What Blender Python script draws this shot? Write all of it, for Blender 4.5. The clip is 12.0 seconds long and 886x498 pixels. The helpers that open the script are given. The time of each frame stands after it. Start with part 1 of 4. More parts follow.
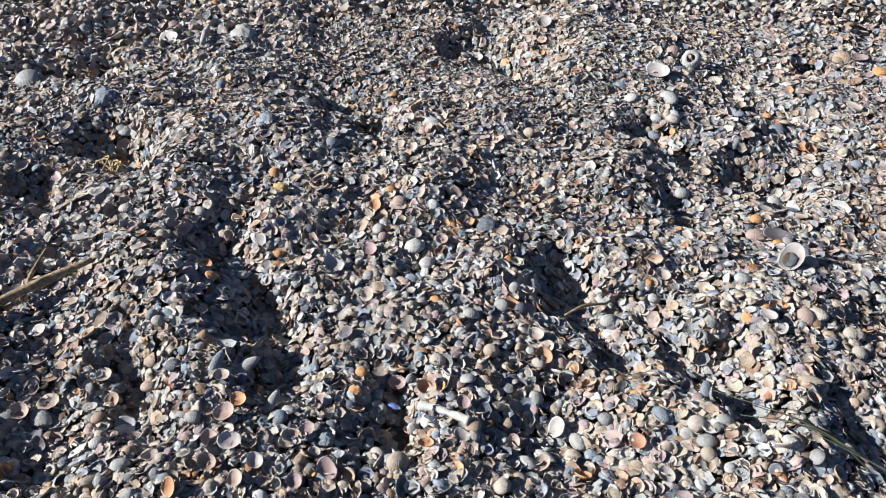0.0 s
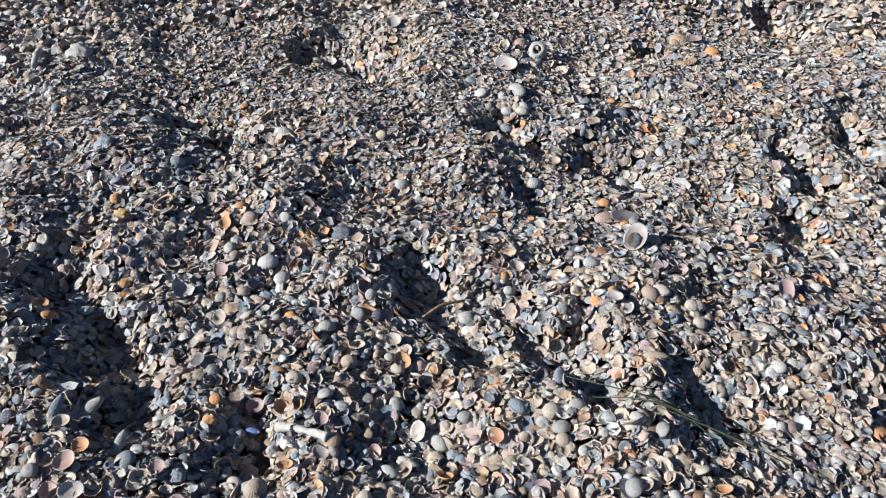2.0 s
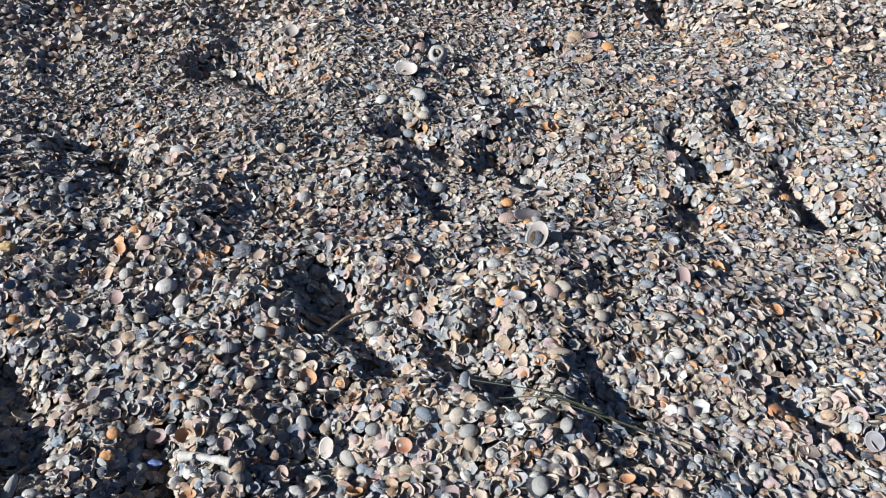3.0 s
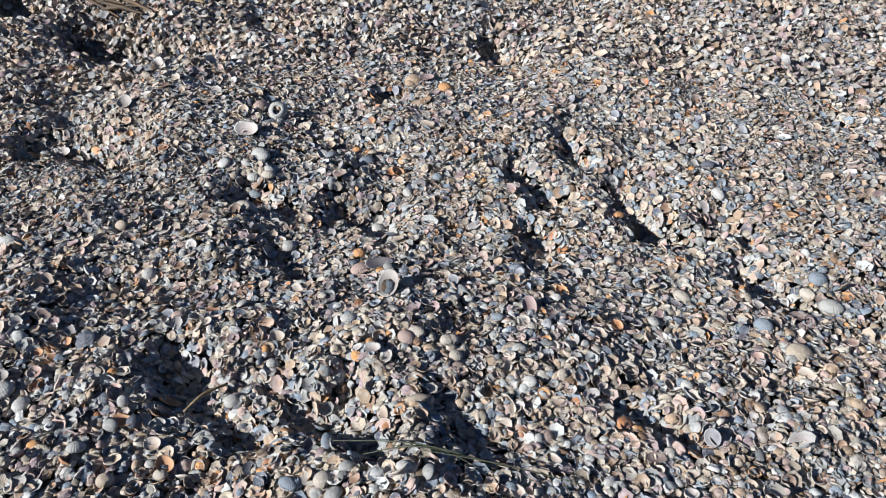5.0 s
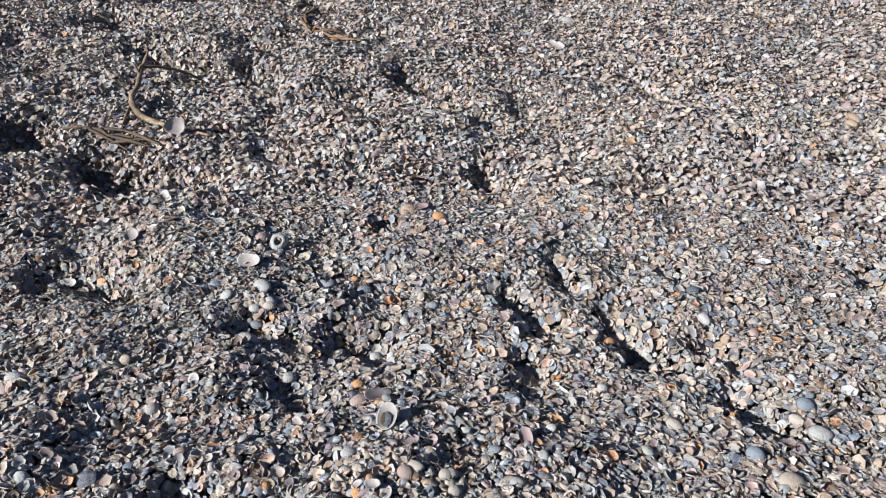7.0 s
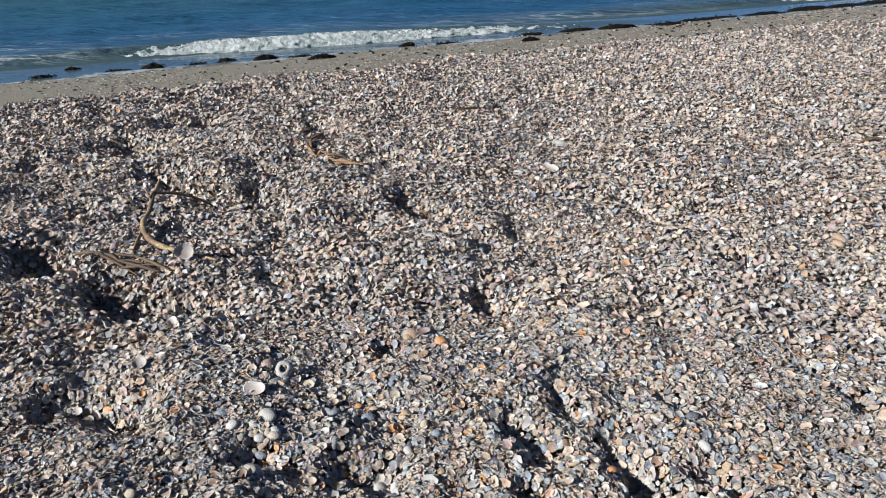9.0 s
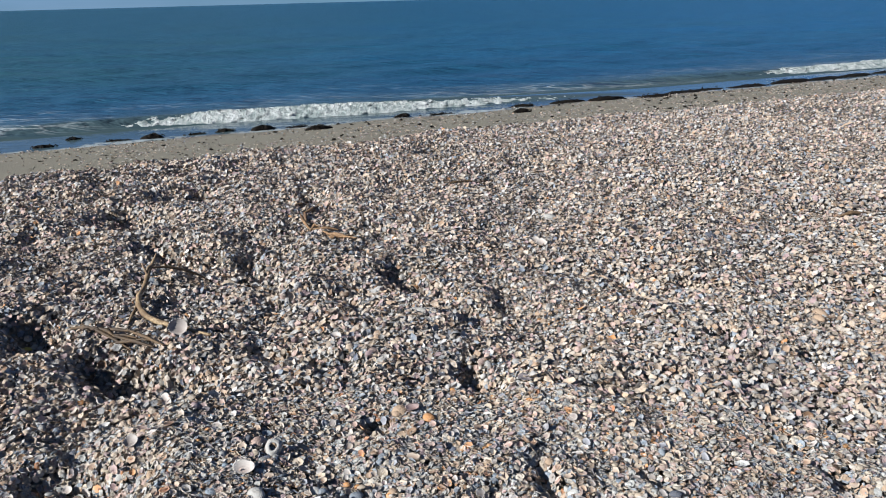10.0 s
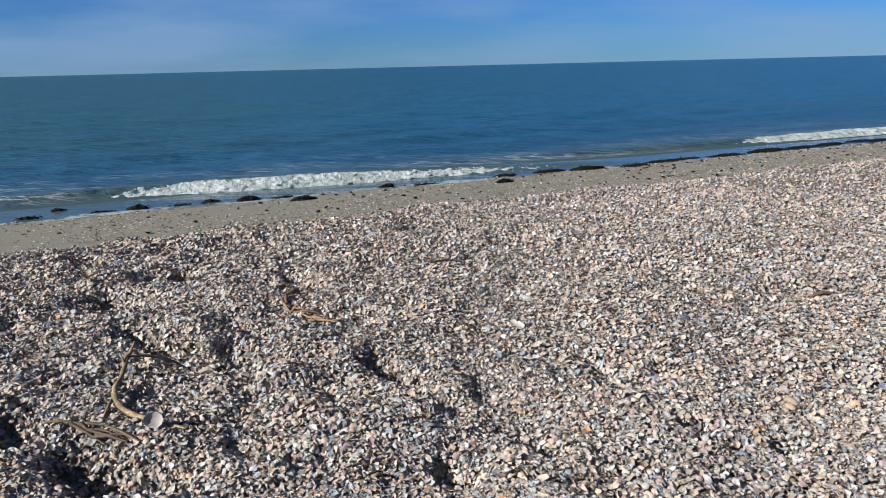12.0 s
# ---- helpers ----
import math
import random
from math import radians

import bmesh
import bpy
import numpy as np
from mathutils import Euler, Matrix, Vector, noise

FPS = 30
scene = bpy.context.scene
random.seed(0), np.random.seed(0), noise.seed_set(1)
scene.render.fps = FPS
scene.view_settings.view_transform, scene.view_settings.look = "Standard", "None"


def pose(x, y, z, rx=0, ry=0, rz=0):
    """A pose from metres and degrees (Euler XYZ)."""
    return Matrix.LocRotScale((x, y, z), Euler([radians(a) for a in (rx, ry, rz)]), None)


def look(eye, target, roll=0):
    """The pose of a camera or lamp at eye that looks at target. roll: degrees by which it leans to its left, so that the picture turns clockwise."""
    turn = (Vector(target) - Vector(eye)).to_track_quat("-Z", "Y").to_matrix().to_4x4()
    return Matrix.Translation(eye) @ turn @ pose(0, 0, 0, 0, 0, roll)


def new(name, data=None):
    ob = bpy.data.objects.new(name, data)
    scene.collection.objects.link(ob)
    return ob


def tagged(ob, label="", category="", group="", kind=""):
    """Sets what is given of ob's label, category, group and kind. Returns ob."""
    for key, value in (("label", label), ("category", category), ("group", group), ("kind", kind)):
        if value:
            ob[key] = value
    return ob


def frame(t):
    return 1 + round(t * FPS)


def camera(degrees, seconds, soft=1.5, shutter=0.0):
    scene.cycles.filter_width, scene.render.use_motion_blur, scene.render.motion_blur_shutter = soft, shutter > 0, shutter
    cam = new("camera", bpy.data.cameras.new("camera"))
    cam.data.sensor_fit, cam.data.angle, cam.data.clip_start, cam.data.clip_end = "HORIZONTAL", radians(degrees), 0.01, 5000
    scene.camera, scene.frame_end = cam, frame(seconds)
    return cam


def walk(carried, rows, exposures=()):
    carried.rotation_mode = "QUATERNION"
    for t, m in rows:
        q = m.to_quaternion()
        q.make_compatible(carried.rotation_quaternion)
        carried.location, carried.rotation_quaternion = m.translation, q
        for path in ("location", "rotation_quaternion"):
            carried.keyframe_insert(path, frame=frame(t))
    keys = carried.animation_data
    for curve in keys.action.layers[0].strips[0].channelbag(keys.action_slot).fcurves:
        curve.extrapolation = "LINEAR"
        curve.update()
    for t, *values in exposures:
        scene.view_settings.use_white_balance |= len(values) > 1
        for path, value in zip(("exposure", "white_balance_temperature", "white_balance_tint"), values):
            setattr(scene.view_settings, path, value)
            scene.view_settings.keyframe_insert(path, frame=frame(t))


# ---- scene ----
cam = camera(61.7, 12.0, 1.05)
PATH = [
    (0, (0.363, 0.053, 0.988), (-0.371, 1.357, -0.339), -2.2),
    (0.5, (0.384, 0.073, 0.985), (-0.298, 1.4, -0.347), -1.6),
    (1, (0.404, 0.095, 0.981), (-0.206, 1.452, -0.356), -1.1),
    (1.5, (0.418, 0.107, 0.985), (-0.136, 1.486, -0.353), -1.1),
    (2, (0.445, 0.111, 0.989), (-0.055, 1.511, -0.348), -1.3),
    (2.5, (0.478, 0.126, 0.989), (0.046, 1.548, -0.349), -1.5),
    (3, (0.504, 0.141, 0.992), (0.165, 1.59, -0.344), -0.9),
    (3.5, (0.531, 0.151, 0.997), (0.285, 1.623, -0.334), 0.1),
    (3.7, (0.544, 0.157, 0.999), (0.323, 1.636, -0.329), 0.2),
    (5.3, (0.59, 0.162, 1.048), (0.546, 1.717, -0.208), -1.3),
    (5.5, (0.592, 0.157, 1.058), (0.549, 1.726, -0.181), -1.3),
    (6, (0.592, 0.148, 1.078), (0.551, 1.76, -0.104), -1.3),
    (6.5, (0.583, 0.148, 1.098), (0.539, 1.805, -0.021), -1.4),
    (7, (0.581, 0.148, 1.119), (0.543, 1.849, 0.068), -1.4),
    (7.2, (0.583, 0.137, 1.124), (0.546, 1.863, 0.113), -1.4),
    (9, (0.575, 0.12, 1.203), (0.545, 1.953, 0.403), -1.7),
    (9.5, (0.58, 0.095, 1.238), (0.554, 1.963, 0.523), -1.6),
    (10, (0.599, 0.071, 1.27), (0.586, 1.967, 0.631), -1.5),
    (10.5, (0.609, 0.061, 1.304), (0.6, 1.967, 0.7), -1.5),
    (11, (0.62, 0.062, 1.344), (0.616, 1.985, 0.795), -1.5),
    (11.5, (0.649, 0.064, 1.371), (0.66, 1.998, 0.861), -1.5),
    (12, (0.648, 0.051, 1.402), (0.675, 1.993, 0.922), -1.4),
]
walk(cam, [(t, look(eye, target, roll)) for t, eye, target, roll in PATH], [(0, 1.15, 6500, 10), (3.5, 0.96, 6460, 10), (6.8, 0.94, 6380, 10), (9.2, 0.97, 6600, 10), (12, 1.00, 6600, 10)])

# ---- world, sun ----
SUN_FROM = Vector((-0.88, -0.475, 0.0)).normalized()
SUN_UP = radians(30)
world = bpy.data.worlds.new("sky")
world.use_nodes = True
scene.world = world
wn, wl = world.node_tree.nodes, world.node_tree.links
sky = wn.new("ShaderNodeTexSky")
sky.sky_type = "NISHITA"
sky.sun_disc = False
sky.sun_elevation = SUN_UP
sky.sun_rotation = math.atan2(SUN_FROM.x, SUN_FROM.y)
sky.air_density, sky.dust_density, sky.ozone_density = 1.0, 0.0, 4.0
background = wn["Background"]
background.inputs["Strength"].default_value = 0.0095
# thin veils of high cloud over the clear sky
wtc = wn.new("ShaderNodeTexCoord")
wmap = wn.new("ShaderNodeMapping")
wmap.inputs["Scale"].default_value = (1.6, 1.6, 9.0)
wnoise = wn.new("ShaderNodeTexNoise")
wnoise.inputs["Scale"].default_value = 1.7
wnoise.inputs["Detail"].default_value = 6.0
wramp = wn.new("ShaderNodeMapRange")
wramp.inputs["From Min"].default_value = 0.40
wramp.inputs["From Max"].default_value = 0.68
wramp.inputs["To Max"].default_value = 0.62
wmix = wn.new("ShaderNodeMixRGB")
wmix.inputs["Color2"].default_value = (12.6, 20.4, 33.0, 1)
wl.new(wtc.outputs["Generated"], wmap.inputs["Vector"])
wl.new(wmap.outputs["Vector"], wnoise.inputs["Vector"])
wl.new(wnoise.outputs["Fac"], wramp.inputs["Value"])
wl.new(wramp.outputs["Result"], wmix.inputs["Fac"])
wblue = wn.new("ShaderNodeMixRGB")
wblue.blend_type = "MULTIPLY"
wblue.inputs["Fac"].default_value = 1.0
wsep = wn.new("ShaderNodeSeparateXYZ")
wl.new(wtc.outputs["Generated"], wsep.inputs[0])
whigh = wn.new("ShaderNodeMapRange")
whigh.inputs["From Min"].default_value = 0.08
whigh.inputs["From Max"].default_value = 0.32
wl.new(wsep.outputs[2], whigh.inputs["Value"])
wtint = wn.new("ShaderNodeMixRGB")
wtint.inputs["Color1"].default_value = (0.98, 2.25, 4.75, 1)
wtint.inputs["Color2"].default_value = (0.26, 0.60, 1.55, 1)
wl.new(whigh.outputs["Result"], wtint.inputs["Fac"])
wl.new(wtint.outputs["Color"], wblue.inputs["Color2"])
wl.new(sky.outputs["Color"], wblue.inputs["Color1"])
wl.new(wblue.outputs["Color"], wmix.inputs["Color1"])
wl.new(wmix.outputs["Color"], background.inputs["Color"])

sun = new("sun", bpy.data.lights.new("sun", "SUN"))
sun.data.energy = 5.0
sun.data.angle = radians(0.55)
sun.data.color = (1.0, 0.985, 0.95)
sun_at = Vector((SUN_FROM.x * math.cos(SUN_UP), SUN_FROM.y * math.cos(SUN_UP), math.sin(SUN_UP))) * 40
sun.matrix_world = look(sun_at, (0, 0, 0))


# ---- materials ----
class Mat:
    """A node material with short ways to add nodes."""

    def __init__(self, name, rough=0.6, metal=0.0, spec=0.5):
        self.mat = bpy.data.materials.new(name)
        self.mat.use_nodes = True
        self.n, self.l = self.mat.node_tree.nodes, self.mat.node_tree.links
        self.bsdf = self.n["Principled BSDF"]
        self.bsdf.inputs["Roughness"].default_value = rough
        self.bsdf.inputs["Metallic"].default_value = metal
        self.bsdf.inputs["Specular IOR Level"].default_value = spec

    def set(self, node, key, value):
        if isinstance(value, bpy.types.NodeSocket):
            self.l.new(value, node.inputs[key])
        else:
            node.inputs[key].default_value = value

    def node(self, kind, out=0, **keys):
        nd = self.n.new("ShaderNode" + kind)
        for k, v in keys.items():
            self.set(nd, k, v)
        return nd.outputs[out]

    def noise(self, vec, scale, detail=4.0, rough=0.55, out=0):
        nd = self.n.new("ShaderNodeTexNoise")
        self.set(nd, "Vector", vec)
        nd.inputs["Scale"].default_value = scale
        nd.inputs["Detail"].default_value = detail
        nd.inputs["Roughness"].default_value = rough
        return nd.outputs[out]

    def math(self, op, a, b=0.0, c=0.0):
        nd = self.n.new("ShaderNodeMath")
        nd.operation = op
        for i, v in enumerate((a, b, c)):
            self.set(nd, i, v)
        return nd.outputs[0]

    def span(self, v, a, b, lo=0.0, hi=1.0):
        nd = self.n.new("ShaderNodeMapRange")
        for i, x in enumerate((v, a, b, lo, hi)):
            self.set(nd, i, x)
        return nd.outputs[0]

    def mix(self, fac, a, b, blend="MIX"):
        nd = self.n.new("ShaderNodeMixRGB")
        nd.blend_type = blend
        for i, v in enumerate((fac, a, b)):
            if i and not isinstance(v, bpy.types.NodeSocket) and len(v) == 3:
                v = (*v, 1)
            self.set(nd, i, v)
        return nd.outputs[0]

    def ramp(self, fac, stops, constant=False):
        nd = self.n.new("ShaderNodeValToRGB")
        nd.color_ramp.interpolation = "CONSTANT" if constant else "LINEAR"
        el = nd.color_ramp.elements
        while len(el) < len(stops):
            el.new(0.5)
        for e, (p, c) in zip(el, stops):
            e.position, e.color = p, (*c, 1)
        self.set(nd, 0, fac)
        return nd.outputs[0]

    def bump(self, height, strength, distance, normal=None):
        nd = self.n.new("ShaderNodeBump")
        nd.inputs["Strength"].default_value = strength
        nd.inputs["Distance"].default_value = distance
        self.set(nd, "Height", height)
        if normal is not None:
            self.set(nd, "Normal", normal)
        return nd.outputs[0]

    def finish(self, color, rough=None, normal=None):
        self.set(self.bsdf, "Base Color", color if isinstance(color, bpy.types.NodeSocket) else (*color, 1))
        if rough is not None:
            self.set(self.bsdf, "Roughness", rough)
        if normal is not None:
            self.set(self.bsdf, "Normal", normal)
        return self.mat


CREAM, IVORY, WHITE = (0.44, 0.378, 0.30), (0.465, 0.43, 0.375), (0.50, 0.515, 0.51)
TAN, SAND, PINK = (0.385, 0.28, 0.195), (0.415, 0.342, 0.268), (0.43, 0.32, 0.285)
GREY, PALE_GREY, BLUE_GREY = (0.28, 0.30, 0.305), (0.40, 0.415, 0.41), (0.19, 0.25, 0.315)
SLATE, BROWN, ORANGE = (0.065, 0.092, 0.140), (0.19, 0.115, 0.07), (0.55, 0.27, 0.10)
MAUVE, RUST = (0.31, 0.235, 0.25), (0.37, 0.16, 0.07)


def shell_look(m, base, worn_lit=0.70):
    """Growth rings, fine ribs, chalky wear, edge light painted on the rim and a browner inside that darkens towards the
    beak, on the shell's own map: U round the beak, V from beak to rim, V > 1 inside.
    """
    uv = m.node("UVMap")
    sep = m.n.new("ShaderNodeSeparateXYZ")
    m.set(sep, 0, uv)
    u, v = sep.outputs[0], sep.outputs[1]
    inside = m.math("GREATER_THAN", v, 1.02)
    pos = m.node("TexCoord", 3)
    wobble = m.noise(pos, 90.0, 3.0)
    rings = m.math("SINE", m.math("MULTIPLY", m.math("ADD", v, m.math("MULTIPLY", wobble, 0.10)), 34.0))
    broad = m.noise(m.node("CombineXYZ", X=m.math("MULTIPLY", v, 1.0)), 4.0, 3.0)
    ribs = m.math("SINE", m.math("MULTIPLY", u, 6.2832 * 22))
    col = m.mix(m.span(rings, -1, 1, 0.0, 0.16), base, (0.42, 0.33, 0.25), "MIX")
    col = m.mix(m.span(broad, 0.42, 0.62, 0.0, 0.40), col, m.mix(1.0, col, (0.62, 0.55, 0.50), "MULTIPLY"))
    col = m.mix(m.span(wobble, 0.52, 0.70, 0.0, 0.32), col, (0.47, 0.46, 0.445))
    stain = m.noise(pos, 260.0, 2.0)
    col = m.mix(m.span(stain, 0.58, 0.75, 0.0, 0.5), col, (0.22, 0.17, 0.13))
    inner = m.mix(0.30, base, (0.46, 0.36, 0.31))
    inner = m.mix(m.span(v, 1.5, 2.3, 0.0, 0.75), inner, m.mix(1.0, base, (0.66, 0.50, 0.46), "MULTIPLY"))
    col = m.mix(inside, col, inner)
    # rims lightened in the colour, as thin edges catch light and chalk with wear
    rim = m.math("SUBTRACT", 1.0, m.math("MULTIPLY", m.math("ABSOLUTE", m.math("SUBTRACT", v, 1.08)), 7.0))
    col = m.mix(m.span(rim, 0.0, 1.0, 0.0, worn_lit), col, (0.56, 0.54, 0.505))
    h = m.math("ADD", m.math("MULTIPLY", ribs, m.math("MULTIPLY", m.math("SUBTRACT", 1.0, inside), 0.6)), m.math("MULTIPLY", rings, 0.16))
    h = m.math("ADD", h, m.math("MULTIPLY", stain, 0.8))
    return m.finish(col, m.span(wobble, 0.3, 0.7, 0.68, 0.46), m.bump(h, 0.5, 0.0007))


def shell_mat(name, base):
    m = Mat(name, 0.5, 0.0, 0.22)
    rgb = m.n.new("ShaderNodeRGB")
    rgb.outputs[0].default_value = (*base, 1)
    return shell_look(m, rgb.outputs[0], 0.35)


SHELL_STOPS = [(0.0, CREAM), (0.13, SAND), (0.23, IVORY), (0.33, PALE_GREY), (0.42, GREY), (0.53, BLUE_GREY), (0.63, PINK), (0.71, TAN),
               (0.80, MAUVE), (0.845, WHITE), (0.89, SLATE), (0.935, BROWN), (0.970, ORANGE), (0.988, RUST)]
PALE_STOPS = [(0.0, CREAM), (0.18, SAND), (0.31, IVORY), (0.42, PALE_GREY), (0.52, GREY), (0.62, PINK), (0.73, TAN), (0.80, WHITE), (0.86, MAUVE), (0.91, BLUE_GREY), (0.95, SLATE), (0.975, BROWN), (0.993, ORANGE)]


def bed_mat(name, stops, warm):
    m = Mat(name, 0.5, 0.0, 0.22)
    geo = m.n.new("ShaderNodeNewGeometry")
    rnd = geo.outputs["Random Per Island"]
    tone = m.math("FRACT", m.math("MULTIPLY", rnd, 57.31))
    base = m.ramp(rnd, stops, True)
    base = m.mix(1.0, base, m.ramp(tone, [(0.0, (0.46 * warm, 0.475, 0.50)), (0.35, (0.82 * warm, 0.83, 0.85)), (1.0, (0.97 * warm, 0.985, 1.01))]), "MULTIPLY")
    place = m.n.new("ShaderNodeNewGeometry").outputs[0]
    drift = m.math("ADD", m.math("MULTIPLY", m.noise(place, 1.4, 3.0), 0.6), m.math("MULTIPLY", m.noise(place, 6.0, 3.0), 0.4))
    base = m.mix(1.0, base, m.ramp(drift, [(0.36, (0.80, 0.83, 0.88)), (0.50, (0.96, 0.96, 0.96)), (0.64, (1.04, 1.02, 1.0))]), "MULTIPLY")
    return shell_look(m, base)


def bedding_mat():
    """Crushed shell and sand below the whole shells; grey-olive sand on the lower beach towards the water."""
    m = Mat("crushed_shell_and_sand", 0.85)
    pos = m.node("NewGeometry")
    vor = m.n.new("ShaderNodeTexVoronoi")
    m.set(vor, "Vector", pos)
    vor.inputs["Scale"].default_value = 52.0
    tint = m.n.new("ShaderNodeSeparateXYZ")
    m.set(tint, 0, vor.outputs["Color"])
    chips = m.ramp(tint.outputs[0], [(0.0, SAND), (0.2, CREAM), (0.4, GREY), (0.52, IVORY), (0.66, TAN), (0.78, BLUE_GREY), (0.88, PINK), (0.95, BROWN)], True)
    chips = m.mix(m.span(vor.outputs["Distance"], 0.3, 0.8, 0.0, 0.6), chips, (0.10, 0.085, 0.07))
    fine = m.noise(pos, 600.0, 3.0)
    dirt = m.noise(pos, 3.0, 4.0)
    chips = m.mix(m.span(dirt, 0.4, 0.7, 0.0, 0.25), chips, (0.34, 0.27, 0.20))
    # shade of the gaps between the whole shells, put into the chips' colour
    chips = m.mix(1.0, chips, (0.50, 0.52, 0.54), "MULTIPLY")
    along = m.n.new("ShaderNodeVectorMath")
    along.operation = "DOT_PRODUCT"
    m.set(along, 0, pos)
    along.inputs[1].default_value = (SEA_N[0], SEA_N[1], 0)
    s = m.math("ADD", along.outputs["Value"], m.math("MULTIPLY", m.noise(pos, 1.1, 4.0), 0.9))
    sand = m.mix(m.span(fine, 0.3, 0.7), (0.098, 0.095, 0.073), (0.172, 0.164, 0.128))
    patch = m.noise(pos, 2.2, 5.0, 0.65)
    sand = m.mix(m.span(patch, 0.40, 0.65, 0.0, 0.6), sand, (0.13, 0.115, 0.09))
    wet = m.span(s, 12.5, 13.0)
    sand = m.mix(wet, sand, (0.085, 0.078, 0.065))
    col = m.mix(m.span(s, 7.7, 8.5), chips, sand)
    h = m.math("ADD", m.math("MULTIPLY", vor.outputs["Distance"], -1.0), m.math("MULTIPLY", fine, 0.5))
    h = m.math("MULTIPLY", h, m.span(s, 7.7, 8.5, 1.0, 0.35))
    return m.finish(col, m.span(wet, 0, 1, 0.9, 0.3), m.bump(h, 1.0, 0.012))


# ---- the lie of the land ----
SEA_U = np.array((0.9205, 0.3907))
SEA_N = (-0.3907, 0.9205)
SEA_LEVEL = -0.735
rng = np.random.default_rng(7)
LATTICE = rng.random((256, 256))


def smooth_noise(x, y, size, shift=0):
    """Value noise between -1 and 1 with cells of that size."""
    gx, gy = np.asarray(x) / size + 37.1 * shift + 500, np.asarray(y) / size + 11.7 * shift + 500
    ix, iy = np.floor(gx).astype(int), np.floor(gy).astype(int)
    fx, fy = gx - ix, gy - iy
    fx, fy = fx * fx * (3 - 2 * fx), fy * fy * (3 - 2 * fy)

    def at(a, b):
        return LATTICE[a % 256, b % 256]

    top = at(ix, iy) * (1 - fx) + at(ix + 1, iy) * fx
    low = at(ix, iy + 1) * (1 - fx) + at(ix + 1, iy + 1) * fx
    return (top * (1 - fy) + low * fy) * 2 - 1


# trodden dents: from x, y to x, y; half width, depth
DENTS_NEAR = [
    (-0.64, 0.86, -0.46, 0.74, 0.078, 0.050), (-0.44, 0.73, -0.31, 0.63, 0.062, 0.038), (-0.14, 0.70, -0.06, 0.59, 0.050, 0.046),
    (0.01, 1.09, 0.17, 0.91, 0.056, 0.050), (0.21, 1.04, 0.31, 0.93, 0.048, 0.055), (0.34, 1.00, 0.43, 0.87, 0.050, 0.057),
    (0.53, 0.96, 0.62, 0.88, 0.040, 0.022), (0.84, 1.00, 0.92, 0.92, 0.042, 0.034), (-0.55, 0.51, -0.40, 0.40, 0.056, 0.044),
    (-1.18, 0.78, -1.06, 0.75, 0.068, 0.054), (-0.57, 0.30, -0.51, 0.30, 0.050, 0.026), (-0.85, 1.45, -0.70, 1.45, 0.055, 0.050),
    (-0.55, 1.87, -0.38, 1.79, 0.084, 0.092), (0.26, 1.59, 0.36, 1.53, 0.056, 0.052), (0.04, 1.60, 0.14, 1.57, 0.046, 0.030),
]
DENTS_MID = [
    (-1.15, 1.03, -1.03, 1.01, 0.060, 0.069), (-0.57, 1.33, -0.46, 1.33, 0.040, 0.046), (-1.60, 1.24, -1.40, 1.26, 0.060, 0.069),
    (0.36, 2.12, 0.41, 2.04, 0.042, 0.035), (0.17, 1.38, 0.24, 1.33, 0.040, 0.024), (0.68, 1.76, 0.76, 1.61, 0.050, 0.047),
    (0.84, 1.88, 0.86, 1.77, 0.032, 0.034), (0.94, 1.66, 0.98, 1.52, 0.046, 0.032), (1.01, 1.55, 1.08, 1.45, 0.040, 0.041),
    (1.15, 1.55, 1.21, 1.46, 0.044, 0.040), (0.72, 1.47, 0.75, 1.40, 0.042, 0.042), (1.12, 1.83, 1.17, 1.80, 0.040, 0.031),
    (1.18, 1.36, 1.21, 1.28, 0.042, 0.032), (1.59, 1.95, 1.61, 1.92, 0.036, 0.027), (1.63, 1.78, 1.68, 1.71, 0.050, 0.042),
]
DENTS_FAR = [
    (-0.79, 2.61, -0.57, 2.46, 0.112, 0.118), (-0.45, 2.46, -0.33, 2.37, 0.072, 0.084), (-0.16, 2.70, -0.09, 2.63, 0.052, 0.027),
    (0.06, 2.60, 0.12, 2.50, 0.046, 0.029), (0.18, 2.57, 0.24, 2.46, 0.048, 0.054), (0.64, 2.44, 0.73, 2.37, 0.058, 0.056),
    (0.98, 2.66, 1.06, 2.55, 0.058, 0.052), (1.65, 2.73, 1.75, 2.60, 0.052, 0.048), (-1.22, 2.91, -1.09, 2.79, 0.092, 0.115),
    (1.95, 2.59, 2.03, 2.50, 0.046, 0.045), (0.27, 3.51, 0.54, 3.20, 0.068, 0.068), (-0.53, 3.84, -0.36, 3.64, 0.078, 0.088),
    (-1.09, 4.08, -0.80, 3.83, 0.098, 0.110),
]
DENTS_EDGE = [
    (1.39, 3.41, 1.44, 3.30, 0.060, 0.040), (-2.04, 4.63, -2.27, 4.71, 0.095, 0.082), (0.07, 3.16, 0.21, 3.02, 0.042, 0.021),
    (-0.41, 5.05, -0.24, 4.76, 0.100, 0.084), (-1.55, 4.70, -1.29, 4.50, 0.125, 0.140), (-2.60, 6.30, -2.63, 6.04, 0.140, 0.079),
    (1.68, 3.29, 1.75, 3.19, 0.060, 0.037), (-0.40, 3.52, -0.26, 3.30, 0.066, 0.070), (-1.74, 6.70, -1.62, 6.60, 0.120, 0.100),
    (0.34, 6.80, 0.46, 6.70, 0.130, 0.055), (-0.78, 7.40, -0.64, 7.30, 0.130, 0.092), (-2.10, 5.60, -1.90, 5.45, 0.110, 0.055),
]
